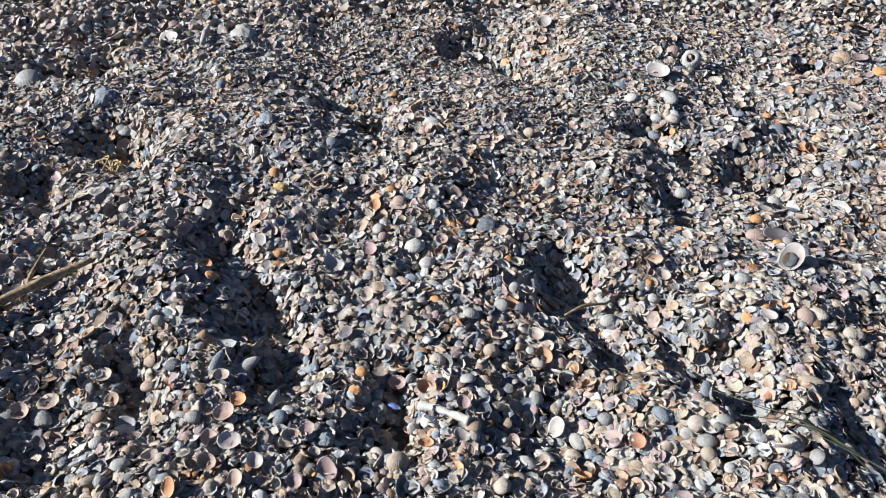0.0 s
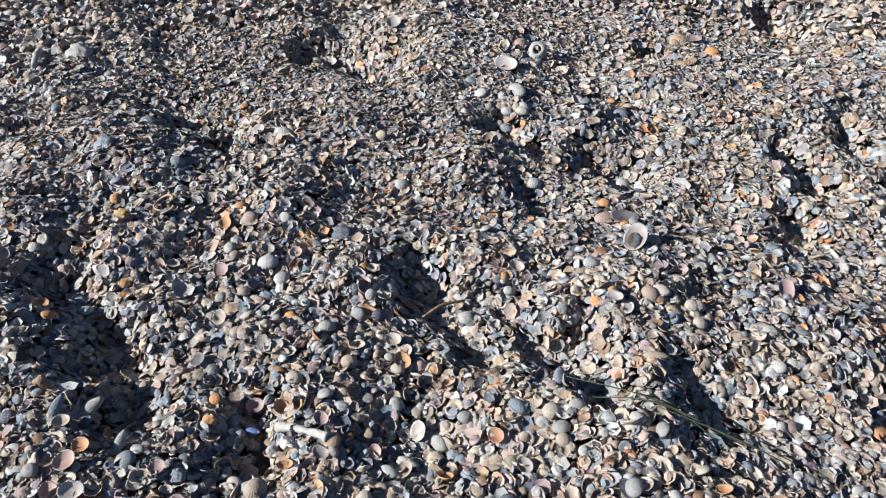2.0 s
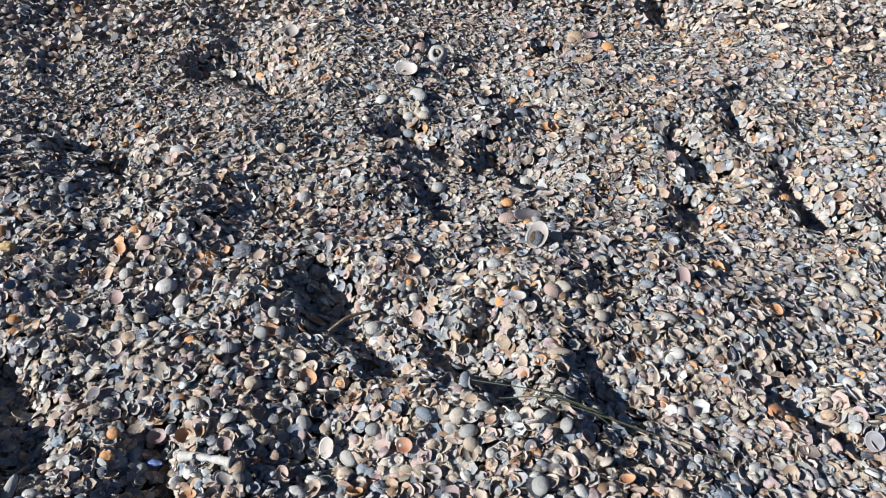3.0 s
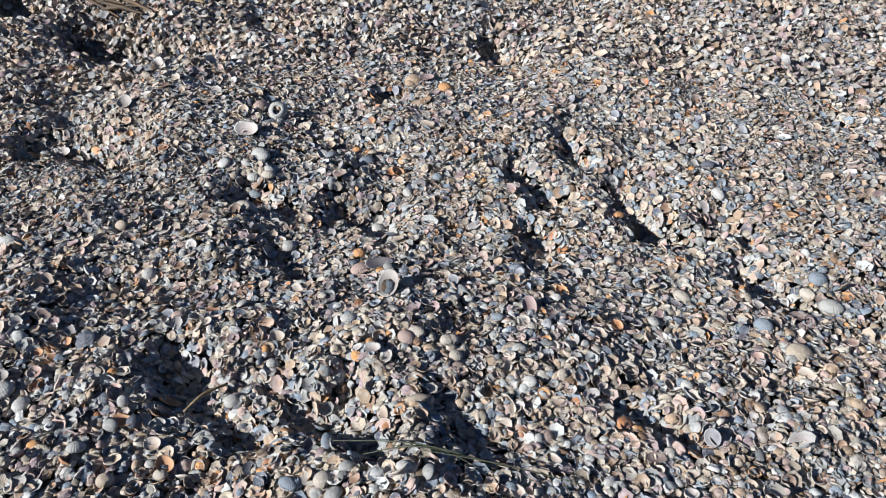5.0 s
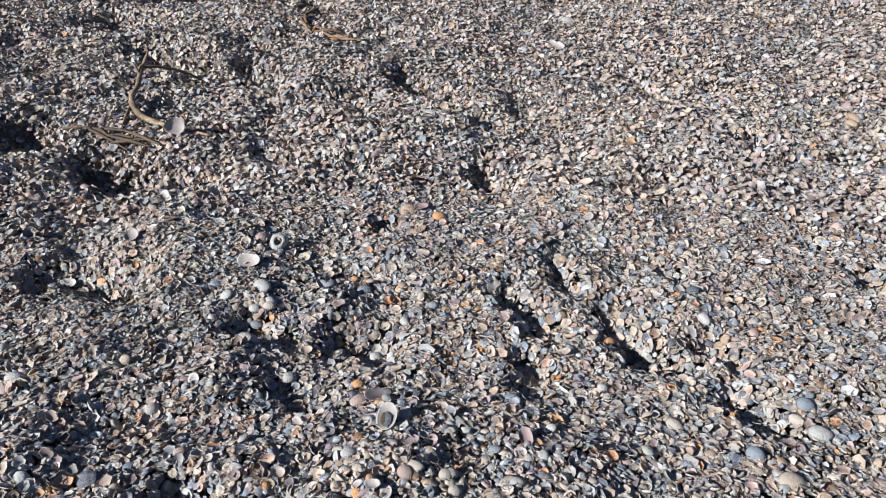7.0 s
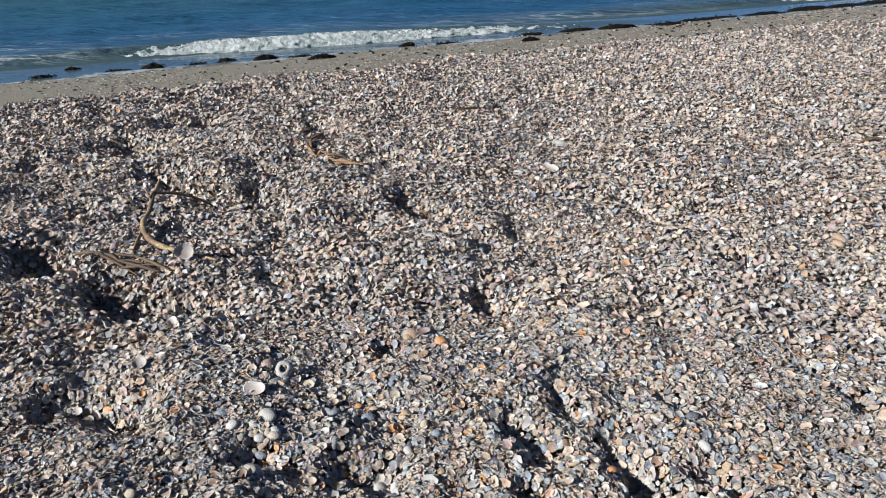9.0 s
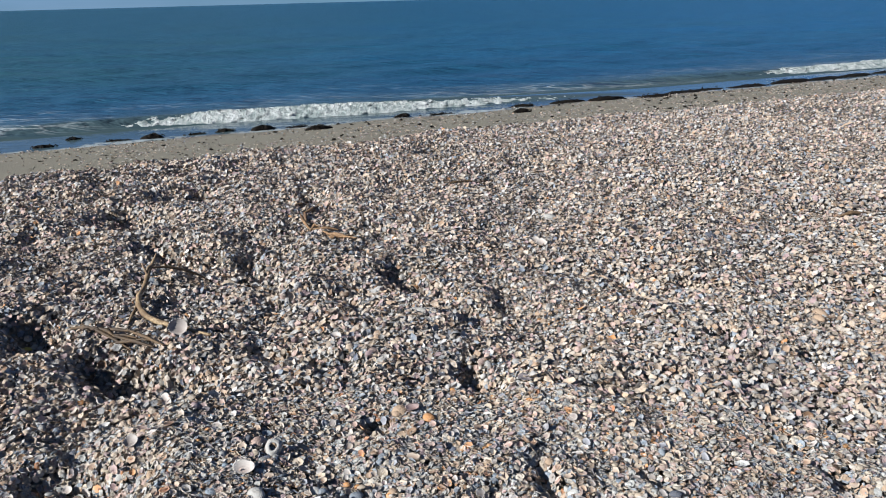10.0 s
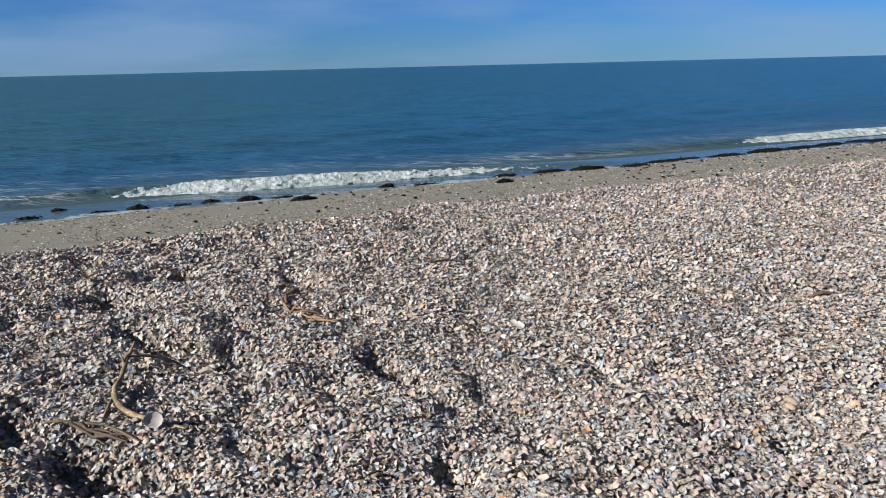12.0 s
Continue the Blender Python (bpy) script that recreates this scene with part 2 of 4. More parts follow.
DENTS = DENTS_NEAR + DENTS_MID + DENTS_FAR + DENTS_EDGE
DOWN = np.array((-SUN_FROM.x, -SUN_FROM.y))


def land(x, y):
    """Height of the shell bank, the lower beach and the sea floor."""
    x, y = np.asarray(x, float), np.asarray(y, float)
    s = SEA_N[0] * x + SEA_N[1] * y
    edge = 6.7 + 0.22 * smooth_noise(x, y, 1.3, 3)
    z = np.interp(s - edge, (-3.0, -0.3, 0.25, 1.1, 2.0, 5.9, 12.0, 40.0, 200.0), (0.0, 0.02, -0.06, -0.36, -0.46, -0.75, -1.3, -3.0, -8.0))
    rough = np.clip(1 - (s - edge - 0.3) / 0.6, 0.12, 1)
    trodden = np.clip(1.15 - 0.30 * (x - 0.2), 0.70, 1.45)
    z = z + rough * trodden * (0.026 * smooth_noise(x, y, 0.62, 1) + 0.024 * smooth_noise(x, y, 0.26, 2) + 0.014 * smooth_noise(x, y, 0.11, 5))
    # scuffed pits farther along the bank
    pits = np.clip(smooth_noise(x, y, 0.34, 14) - 0.16 + 0.25 * smooth_noise(x, y, 0.09, 15), 0, 1)
    where = np.clip((y - 2.2) / 1.2, 0, 1)
    z = z - 0.105 * pits * rough * where * np.clip(1.05 - 0.13 * (x + 0.5), 0.50, 1.0)
    wx, wy = 0.030 * smooth_noise(x, y, 0.085, 21) + 0.016 * smooth_noise(x, y, 0.035, 23), 0.030 * smooth_noise(x, y, 0.085, 22) + 0.016 * smooth_noise(x, y, 0.035, 24)
    for x0, y0, x1, y1, wide, deep in DENTS:
        wide, deep = 1.14 * wide, deep * float(np.interp(y0, (1.1, 1.6, 2.3, 4.0), (1.0, 1.20, 1.32, 1.35)))
        shift = 0.40 * wide
        ax, ay, bx, by = x0 + shift * DOWN[0], y0 + shift * DOWN[1], x1 + shift * DOWN[0], y1 + shift * DOWN[1]
        near = (np.abs(x - 0.5 * (ax + bx)) < 3 * wide + 0.3) & (np.abs(y - 0.5 * (ay + by)) < 3 * wide + 0.3)
        if not np.any(near):
            continue
        loose = min(1.0, wide / 0.055)
        xs, ys = x[near] + loose * wx[near], y[near] + loose * wy[near]
        k = np.clip(((xs - ax) * (bx - ax) + (ys - ay) * (by - ay)) / ((bx - ax) ** 2 + (by - ay) ** 2), 0, 1)
        r2 = ((xs - ax - k * (bx - ax)) ** 2 + (ys - ay - k * (by - ay)) ** 2) / wide ** 2
        z[near] -= deep * (1 - 0.42 * r2) * np.exp(-r2)
    return z


def land_at(x, y):
    return float(land(np.array([x]), np.array([y]))[0])


def land_normal(x, y, d=0.012):
    zx = (land(x + d, y) - land(x - d, y)) / (2 * d)
    zy = (land(x, y + d) - land(x, y - d)) / (2 * d)
    n = np.stack((-zx, -zy, np.ones_like(zx)), -1)
    return n / np.linalg.norm(n, axis=-1, keepdims=True)


# ---- mesh helpers ----
def mesh_from(name, verts, tris, uvs=None, material=None, smooth=True):
    """A mesh from arrays: verts (n, 3), tris (m, 3) and, if given, a map coordinate for each vertex."""
    me = bpy.data.meshes.new(name)
    me.vertices.add(len(verts))
    me.vertices.foreach_set("co", np.ascontiguousarray(verts, dtype=np.float32).ravel())
    me.loops.add(tris.size)
    me.loops.foreach_set("vertex_index", np.ascontiguousarray(tris, dtype=np.int32).ravel())
    me.polygons.add(len(tris))
    me.polygons.foreach_set("loop_start", np.arange(0, tris.size, 3, dtype=np.int32))
    me.polygons.foreach_set("use_smooth", np.full(len(tris), smooth, dtype=bool))
    if uvs is not None:
        layer = me.uv_layers.new(name="UVMap")
        layer.data.foreach_set("uv", np.ascontiguousarray(uvs[tris.ravel()], dtype=np.float32).ravel())
    me.update(calc_edges=True)
    if material:
        me.materials.append(material)
    return me


def grid_tris(rows, cols):
    i = np.arange(rows - 1)[:, None] * cols + np.arange(cols - 1)[None, :]
    a, b, c, d = i, i + 1, i + cols + 1, i + cols
    return np.concatenate((np.stack((a, b, c), -1).reshape(-1, 3), np.stack((a, c, d), -1).reshape(-1, 3)))


def part(name, bm, material, parent, label=""):
    me = bpy.data.meshes.new(name)
    bm.to_mesh(me)
    bm.free()
    me.materials.append(material)
    me.polygons.foreach_set("use_smooth", [True] * len(me.polygons))
    ob = new(name, me)
    ob.parent = parent
    if label:
        ob["label"] = label
    return ob


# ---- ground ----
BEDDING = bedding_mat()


def ground_sheet():
    def line(fine_lo, fine_hi, step):
        out = np.cumsum(step * 1.16 ** np.arange(1, 75))
        out = out[out < 4800]
        return np.concatenate((fine_lo - out[::-1], np.arange(fine_lo, fine_hi, step), fine_hi + out))

    xs, ys = line(-4.4, 5.4, 0.056), line(0.1, 7.8, 0.052)
    x, y = np.meshgrid(xs, ys)
    z = land(x.ravel(), y.ravel())
    s = SEA_N[0] * x.ravel() + SEA_N[1] * y.ravel()
    z = z - np.where(s < 7.6, np.interp(y.ravel(), (1.6, 3.0), (0.027, 0.019)), 0.0)
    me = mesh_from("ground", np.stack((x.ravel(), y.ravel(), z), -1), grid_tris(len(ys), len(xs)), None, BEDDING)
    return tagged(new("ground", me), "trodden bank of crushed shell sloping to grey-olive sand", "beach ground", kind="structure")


ground_sheet()


# ---- shells ----
def shell_form(around, rings, inner, long=1.0, high=0.34, beak=0.62, rib=0.0, thick=0.06, lob=0.0):
    """One valve, about 1 wide, convex side up, resting on its rim: verts, tris, map. rings, inner: steps from beak to rim outside and inside."""
    a = np.arange(around) / around * 2 * np.pi + np.pi / 2
    edge = np.stack((0.5 * long * np.cos(a) * (1 + 0.06 * np.sin(a) + lob * np.cos(a)), -0.46 * np.sin(a)), -1)
    top = np.array((0.03 * long, -beak * 0.46 * -1))

    def height(p):
        rho = np.clip((p[:, 0] / (0.5 * long)) ** 2 + (p[:, 1] / 0.46) ** 2, 0, 1)
        return high * (1 - rho) ** 0.62 * (1 + 0.35 * p[:, 1])

    verts, uvs, tris = [], [], []

    def add(p, z, uv):
        verts.append(np.column_stack((p, z)))
        uvs.append(uv)
        return sum(len(v) for v in verts) - len(p)

    tip = add(top[None], height(top[None]) + 0.02, np.array([[0.5, 0.0]]))
    previous = None
    steps = np.arange(around)
    following = (steps + 1) % around
    for k, t in enumerate(rings):
        p = top + (edge - top) * t
        z = height(p) + rib * t * np.where(steps % 2 == 0, 1, -1)
        start = add(p, z, np.stack((steps / around, np.full(around, t)), -1))
        if previous is None:
            tris.append(np.stack((np.full(around, tip), start + steps, start + following), -1))
        else:
            tris.append(np.stack((previous + steps, start + steps, start + following), -1))
            tris.append(np.stack((previous + steps, start + following, previous + following), -1))
        previous = start
    for t in inner:
        p = (top + (edge - top) * t) * (1 - thick) + np.array((0, 0.0))
        z = height(p) - thick * (1.25 - t) - 0.2 * thick
        start = add(p, z, np.stack((steps / around, np.full(around, 2.4 - t)), -1))
        tris.append(np.stack((previous + steps, start + steps, start + following), -1))
        tris.append(np.stack((previous + steps, start + following, previous + following), -1))
        previous = start
    if len(inner):
        end = add(top[None] * 0.8, height(top[None] * 0.8) - thick * 1.3, np.array([[0.5, 2.4]]))
        tris.append(np.stack((previous + steps, np.full(around, end), previous + following), -1))
    return np.concatenate(verts), np.concatenate(tris), np.concatenate(uvs)


def scatter(name, forms, x, y, size, sink, tilt, seed, material, label, category, loose=(-0.16, 0.18)):
    """Many loose shells as one object: every form of the list in turn, tilted at random on the land."""
    r = np.random.default_rng(seed)
    count = len(x)
    normal = land_normal(x, y)
    z = land(x, y)
    lean = tilt * np.abs(r.normal(0, 1, count)).clip(0, 2.0)
    way = r.uniform(0, 2 * np.pi, count)
    axis = normal + np.stack((np.cos(way) * np.tan(lean.clip(0, 1.3)), np.sin(way) * np.tan(lean.clip(0, 1.3)), np.zeros(count)), -1)
    axis /= np.linalg.norm(axis, axis=-1, keepdims=True)
    flip = np.where(r.random(count) < 0.54, -1.0, 1.0)
    axis *= flip[:, None]
    turn = r.normal(0, 1, (count, 3))
    ex = np.cross(turn, axis)
    ex /= np.linalg.norm(ex, axis=-1, keepdims=True)
    ey = np.cross(axis, ex)
    place = np.stack((x, y, z + sink), -1) + normal * (r.uniform(*loose, count) * size)[:, None]
    place = place - axis * (0.17 * size)[:, None]
    squash = r.uniform(0.82, 1.15, count)
    all_v, all_t, all_u, base = [], [], [], 0
    pick = r.integers(0, len(forms), count)
    for f, (v, t, u) in enumerate(forms):
        own = np.nonzero(pick == f)[0]
        if not len(own):
            continue
        sc = size[own][:, None]
        pts = (v[None, :, 0, None] * (ex[own] * sc * squash[own][:, None])[:, None, :] + v[None, :, 1, None] * (ey[own] * sc)[:, None, :]
               + v[None, :, 2, None] * (axis[own] * sc)[:, None, :] + place[own][:, None, :])
        all_v.append(pts.reshape(-1, 3))
        all_t.append((t[None] + (base + np.arange(len(own)) * len(v))[:, None, None]).reshape(-1, 3))
        all_u.append(np.tile(u, (len(own), 1)))
        base += len(own) * len(v)
    me = mesh_from(name, np.concatenate(all_v), np.concatenate(all_t), np.concatenate(all_u), material)
    return tagged(new(name, me), label, category, kind="stuff")


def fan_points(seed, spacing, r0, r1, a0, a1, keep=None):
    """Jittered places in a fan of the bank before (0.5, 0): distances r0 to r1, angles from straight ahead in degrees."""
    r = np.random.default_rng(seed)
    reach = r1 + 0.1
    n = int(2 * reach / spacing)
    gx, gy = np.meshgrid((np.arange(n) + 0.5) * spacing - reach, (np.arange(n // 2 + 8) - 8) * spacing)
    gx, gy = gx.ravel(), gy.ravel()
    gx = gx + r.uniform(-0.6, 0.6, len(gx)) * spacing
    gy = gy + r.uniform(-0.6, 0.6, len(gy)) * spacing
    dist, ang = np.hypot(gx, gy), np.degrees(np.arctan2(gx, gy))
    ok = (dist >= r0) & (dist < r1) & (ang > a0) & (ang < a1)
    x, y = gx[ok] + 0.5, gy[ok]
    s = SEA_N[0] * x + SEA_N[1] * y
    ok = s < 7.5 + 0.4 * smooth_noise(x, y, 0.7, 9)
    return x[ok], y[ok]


def crushed(x, y):
    """How much of the bank is fine crush, from 0 to 1: in patches, and more of it along the beach."""
    return np.clip(0.26 + 0.70 * smooth_noise(x, y, 0.55, 13) + 0.35 * smooth_noise(x, y, 0.17, 16) + 0.14 * np.clip((y - 0.9) / 1.0, -1, 1) + 0.26 * np.clip(x - 0.2, -1, 1), 0, 1)


def sizes(x, y, seed, mean=0.0228):
    """Shell widths: mostly 2 to 3 cm, with finer crush in patches."""
    r = np.random.default_rng(seed)
    k = np.where(r.random(len(x)) < 0.12 + 0.48 * crushed(x, y), r.uniform(0.38, 0.75, len(x)), r.normal(1.0, 0.20, len(x)).clip(0.6, 1.7))
    return mean * k


def shard_form(long, wide, bend, seed):
    """A curved splinter of a broken valve."""
    r = np.random.default_rng(seed)
    v = np.array([(-0.5, -0.6, 0.0), (-0.42, 0.5, 0.0), (0.05, -0.5, 1.0), (-0.03, 0.6, 1.0), (0.5, -0.35, 0.1), (0.38, 0.45, 0.0)])
    v = (v + r.uniform(-0.09, 0.09, v.shape)) * (long, wide, bend)
    t = np.array([(0, 2, 3), (0, 3, 1), (2, 4, 5), (2, 5, 3)])
    return v, t, np.stack((v[:, 0] * 0.4 + 0.5, 0.55 + 0.35 * v[:, 1]), -1)


BED = bed_mat("mixed_beach_shells", SHELL_STOPS, 0.98)
PALE_BED = bed_mat("bleached_beach_shells", PALE_STOPS, 1.02)
close_forms = [
    shell_form(10, (0.55, 1.0), (0.95, 0.55), 1.0, 0.38, 0.66, 0.008, thick=0.05),
    shell_form(10, (0.55, 1.0), (0.95, 0.55), 1.14, 0.34, 0.60, 0.0, thick=0.05, lob=0.10),
    shell_form(10, (0.55, 1.0), (0.95, 0.55), 0.96, 0.42, 0.70, 0.010, thick=0.05),
    shell_form(9, (0.55, 1.0), (0.95, 0.55), 1.38, 0.30, 0.55, 0.0, thick=0.05, lob=-0.14),
]
near_forms = [
    shell_form(8, (0.55, 1.0), (0.95,), 1.0, 0.36, 0.66, 0.008),
    shell_form(6, (0.55, 1.0), (0.95,), 1.14, 0.32, 0.60, 0.0, lob=0.10),
    shell_form(6, (0.55, 1.0), (0.95,), 1.34, 0.29, 0.55, 0.0, lob=-0.14),
]
shards = [shard_form(1.0, 0.42, 0.16, 1), shard_form(0.9, 0.60, 0.20, 2), shard_form(1.2, 0.28, 0.14, 3)]
mid_forms = [shell_form(6, (0.6, 1.0), (), 1.0, 0.42), shell_form(5, (0.6, 1.0), (), 1.15, 0.36), shell_form(5, (0.6, 1.0), (), 1.3, 0.27, lob=0.1), shards[0], shards[1]]
far_forms = [shell_form(5, (1.0,), (), 1.0, 0.36, 0.3), shell_form(5, (1.0,), (), 1.25, 0.28, 0.3)]


def joined(*places):
    return np.concatenate([p[0] for p in places]), np.concatenate([p[1] for p in places])


lower_forms = [shell_form(7, (1.0,), (), 1.0, 0.34, 0.4), shell_form(6, (1.0,), (), 1.2, 0.30, 0.4)]
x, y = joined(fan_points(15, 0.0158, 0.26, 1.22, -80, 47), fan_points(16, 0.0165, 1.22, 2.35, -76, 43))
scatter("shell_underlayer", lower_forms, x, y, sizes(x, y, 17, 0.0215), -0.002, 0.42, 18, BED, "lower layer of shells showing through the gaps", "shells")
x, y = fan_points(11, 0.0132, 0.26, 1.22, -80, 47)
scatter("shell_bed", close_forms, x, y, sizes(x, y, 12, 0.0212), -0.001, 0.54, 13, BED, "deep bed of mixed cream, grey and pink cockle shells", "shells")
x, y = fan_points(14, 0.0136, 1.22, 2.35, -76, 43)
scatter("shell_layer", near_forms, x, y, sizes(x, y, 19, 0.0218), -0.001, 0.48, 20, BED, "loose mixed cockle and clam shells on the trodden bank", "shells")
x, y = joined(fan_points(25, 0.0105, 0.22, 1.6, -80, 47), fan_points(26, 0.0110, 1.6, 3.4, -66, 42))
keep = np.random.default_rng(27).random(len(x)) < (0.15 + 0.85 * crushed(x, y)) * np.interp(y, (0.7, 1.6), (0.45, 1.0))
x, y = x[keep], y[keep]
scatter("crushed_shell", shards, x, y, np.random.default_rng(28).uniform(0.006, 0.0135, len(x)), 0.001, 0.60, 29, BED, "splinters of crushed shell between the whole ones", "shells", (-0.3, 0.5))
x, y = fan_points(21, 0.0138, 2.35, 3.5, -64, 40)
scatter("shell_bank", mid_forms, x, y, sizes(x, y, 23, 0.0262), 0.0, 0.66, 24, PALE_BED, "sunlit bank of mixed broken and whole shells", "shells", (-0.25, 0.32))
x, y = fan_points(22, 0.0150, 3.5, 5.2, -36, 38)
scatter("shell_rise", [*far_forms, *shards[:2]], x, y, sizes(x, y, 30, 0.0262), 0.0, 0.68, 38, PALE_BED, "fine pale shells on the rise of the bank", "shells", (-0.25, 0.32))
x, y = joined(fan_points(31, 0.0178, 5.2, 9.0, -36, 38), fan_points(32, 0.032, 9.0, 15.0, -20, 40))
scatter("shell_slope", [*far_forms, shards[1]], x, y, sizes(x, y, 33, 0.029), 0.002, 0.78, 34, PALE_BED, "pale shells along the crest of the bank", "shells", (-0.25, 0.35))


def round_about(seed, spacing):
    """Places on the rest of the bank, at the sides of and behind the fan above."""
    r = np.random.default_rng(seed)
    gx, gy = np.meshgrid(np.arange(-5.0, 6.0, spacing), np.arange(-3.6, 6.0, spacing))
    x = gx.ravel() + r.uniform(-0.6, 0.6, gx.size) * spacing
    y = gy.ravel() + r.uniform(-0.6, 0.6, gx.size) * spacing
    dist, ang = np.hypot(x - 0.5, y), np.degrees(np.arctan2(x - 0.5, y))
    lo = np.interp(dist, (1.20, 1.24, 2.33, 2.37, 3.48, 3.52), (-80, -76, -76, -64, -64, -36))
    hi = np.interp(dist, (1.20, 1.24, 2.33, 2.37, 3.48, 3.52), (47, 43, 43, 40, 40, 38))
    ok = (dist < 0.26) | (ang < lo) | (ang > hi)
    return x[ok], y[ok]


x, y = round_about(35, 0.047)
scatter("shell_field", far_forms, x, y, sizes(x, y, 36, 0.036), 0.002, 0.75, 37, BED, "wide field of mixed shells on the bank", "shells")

# ---- the sea ----
def from_shore(u, s):
    """World x, y from the way along the shore and the way out from the bank."""
    return SEA_U[0] * u + SEA_N[0] * s, SEA_U[1] * u + SEA_N[1] * s


def water_mat():
    m = Mat("sea_water", 0.12, 0.0, 0.30)
    m.bsdf.inputs["IOR"].default_value = 1.333
    pos = m.node("NewGeometry")
    dot = m.n.new("ShaderNodeVectorMath")
    dot.operation = "DOT_PRODUCT"
    m.set(dot, 0, pos)
    dot.inputs[1].default_value = (SEA_N[0], SEA_N[1], 0)
    s = dot.outputs["Value"]
    mapping = m.n.new("ShaderNodeMapping")
    m.set(mapping, 0, pos)
    mapping.inputs["Rotation"].default_value = (0, 0, -0.40)
    mapping.inputs["Scale"].default_value = (0.30, 1.0, 1.0)
    flow = mapping.outputs[0]
    big = m.noise(flow, 0.35, 4.0)
    ripple = m.noise(flow, 1.3, 5.0, 0.65)
    chop = m.noise(flow, 5.0, 3.0, 0.6)
    along = m.n.new("ShaderNodeVectorMath")
    along.operation = "DOT_PRODUCT"
    m.set(along, 0, pos)
    along.inputs[1].default_value = (SEA_U[0], SEA_U[1], 0)
    # greener towards the one end of the beach, bluer towards the other, by bearing
    green = m.span(m.math("DIVIDE", along.outputs["Value"], m.math("MAXIMUM", s, 1.0)), -0.35, 1.1)
    green = m.math("ADD", green, m.span(m.noise(flow, 0.12, 4.0), 0.3, 0.7, -0.3, 0.3))
    deep = m.mix(green, (0.017, 0.066, 0.072), (0.009, 0.080, 0.176))
    deep = m.mix(m.span(m.math("ADD", s, m.math("MULTIPLY", big, 6.0)), 19.0, 30.0), (0.014, 0.064, 0.128), deep)
    # darker ripple streaks: shading of the small waves put into the colour
    deep = m.mix(m.span(ripple, 0.36, 0.62, 0.0, 0.5), deep, (0.008, 0.045, 0.085))
    shallow = m.mix(m.span(ripple, 0.4, 0.6), (0.048, 0.074, 0.078), (0.036, 0.066, 0.082))
    film = m.span(s, 13.6, 14.4)
    col = m.mix(m.span(m.math("ADD", s, m.math("MULTIPLY", big, 2.0)), 14.6, 18.0), shallow, deep)
    # lace of spent foam near the shore
    lace = m.n.new("ShaderNodeTexVoronoi")
    lace.feature = "DISTANCE_TO_EDGE"
    warp = m.mix(0.25, flow, m.noise(flow, 3.0, 3.0, 0.5, 1))
    m.set(lace, "Vector", warp)
    lace.inputs["Scale"].default_value = 5.5
    threads = m.span(lace.outputs["Distance"], 0.02, 0.10, 1.0, 0.0)
    zone = m.math("MULTIPLY", m.span(s, 15.0, 18.5, 1.0, 0.0), m.span(m.noise(flow, 0.8, 3.0), 0.47, 0.62))
    rim = m.span(m.math("ADD", s, m.math("MULTIPLY", m.noise(pos, 1.4, 4.0), 0.9)), 12.86, 13.02, 1.0, 0.0)
    foam = m.math("MAXIMUM", m.math("MULTIPLY", threads, m.math("MULTIPLY", zone, m.span(s, 13.7, 14.3))), m.math("MULTIPLY", rim, m.span(m.noise(pos, 7.0, 4.0), 0.35, 0.55)))
    col = m.mix(m.math("MULTIPLY", foam, 0.34), col, (0.60, 0.66, 0.70))
    rough = m.math("MAXIMUM", m.span(foam, 0.0, 1.0, 0.0, 0.75), m.span(film, 0.0, 1.0, 0.10, 0.30))
    h = m.math("ADD", m.math("MULTIPLY", ripple, 1.0), m.math("MULTIPLY", chop, 0.35))
    h = m.math("ADD", h, m.math("MULTIPLY", big, 1.5))
    h = m.math("MULTIPLY", h, m.span(film, 0.0, 1.0, 0.05, 1.0))
    return m.finish(col, rough, m.bump(h, 1.0, 0.42))


def foam_mat():
    """Tumbling foam: streaks that run down the front, with grey-green water between them."""
    m = Mat("sea_foam", 0.7)
    pos = m.node("NewGeometry")
    mapping = m.n.new("ShaderNodeMapping")
    m.set(mapping, 0, pos)
    mapping.inputs["Rotation"].default_value = (0, 0, -0.40)
    mapping.inputs["Scale"].default_value = (1.0, 0.28, 0.35)
    streak, fine = m.noise(mapping.outputs[0], 13.0, 6.0, 0.7), m.noise(pos, 55.0, 4.0, 0.7)
    wide = m.noise(mapping.outputs[0], 2.4, 3.0)
    k = m.math("ADD", m.math("MULTIPLY", streak, 0.75), m.math("ADD", m.math("MULTIPLY", fine, 0.35), m.math("MULTIPLY", wide, 0.4)))
    col = m.mix(m.span(k, 0.64, 0.90), (0.15, 0.20, 0.20), (0.52, 0.55, 0.56))
    return m.finish(col, None, m.bump(m.math("ADD", streak, m.math("MULTIPLY", fine, 0.6)), 1.0, 0.05))


WATER, FOAM = water_mat(), foam_mat()
# breakers: along the shore from, to; distance out at both ends; height
BREAKERS = [(-0.4, 11.5, 14.05, 12.75, 0.205), (13.6, 32.0, 14.40, 13.05, 0.16)]


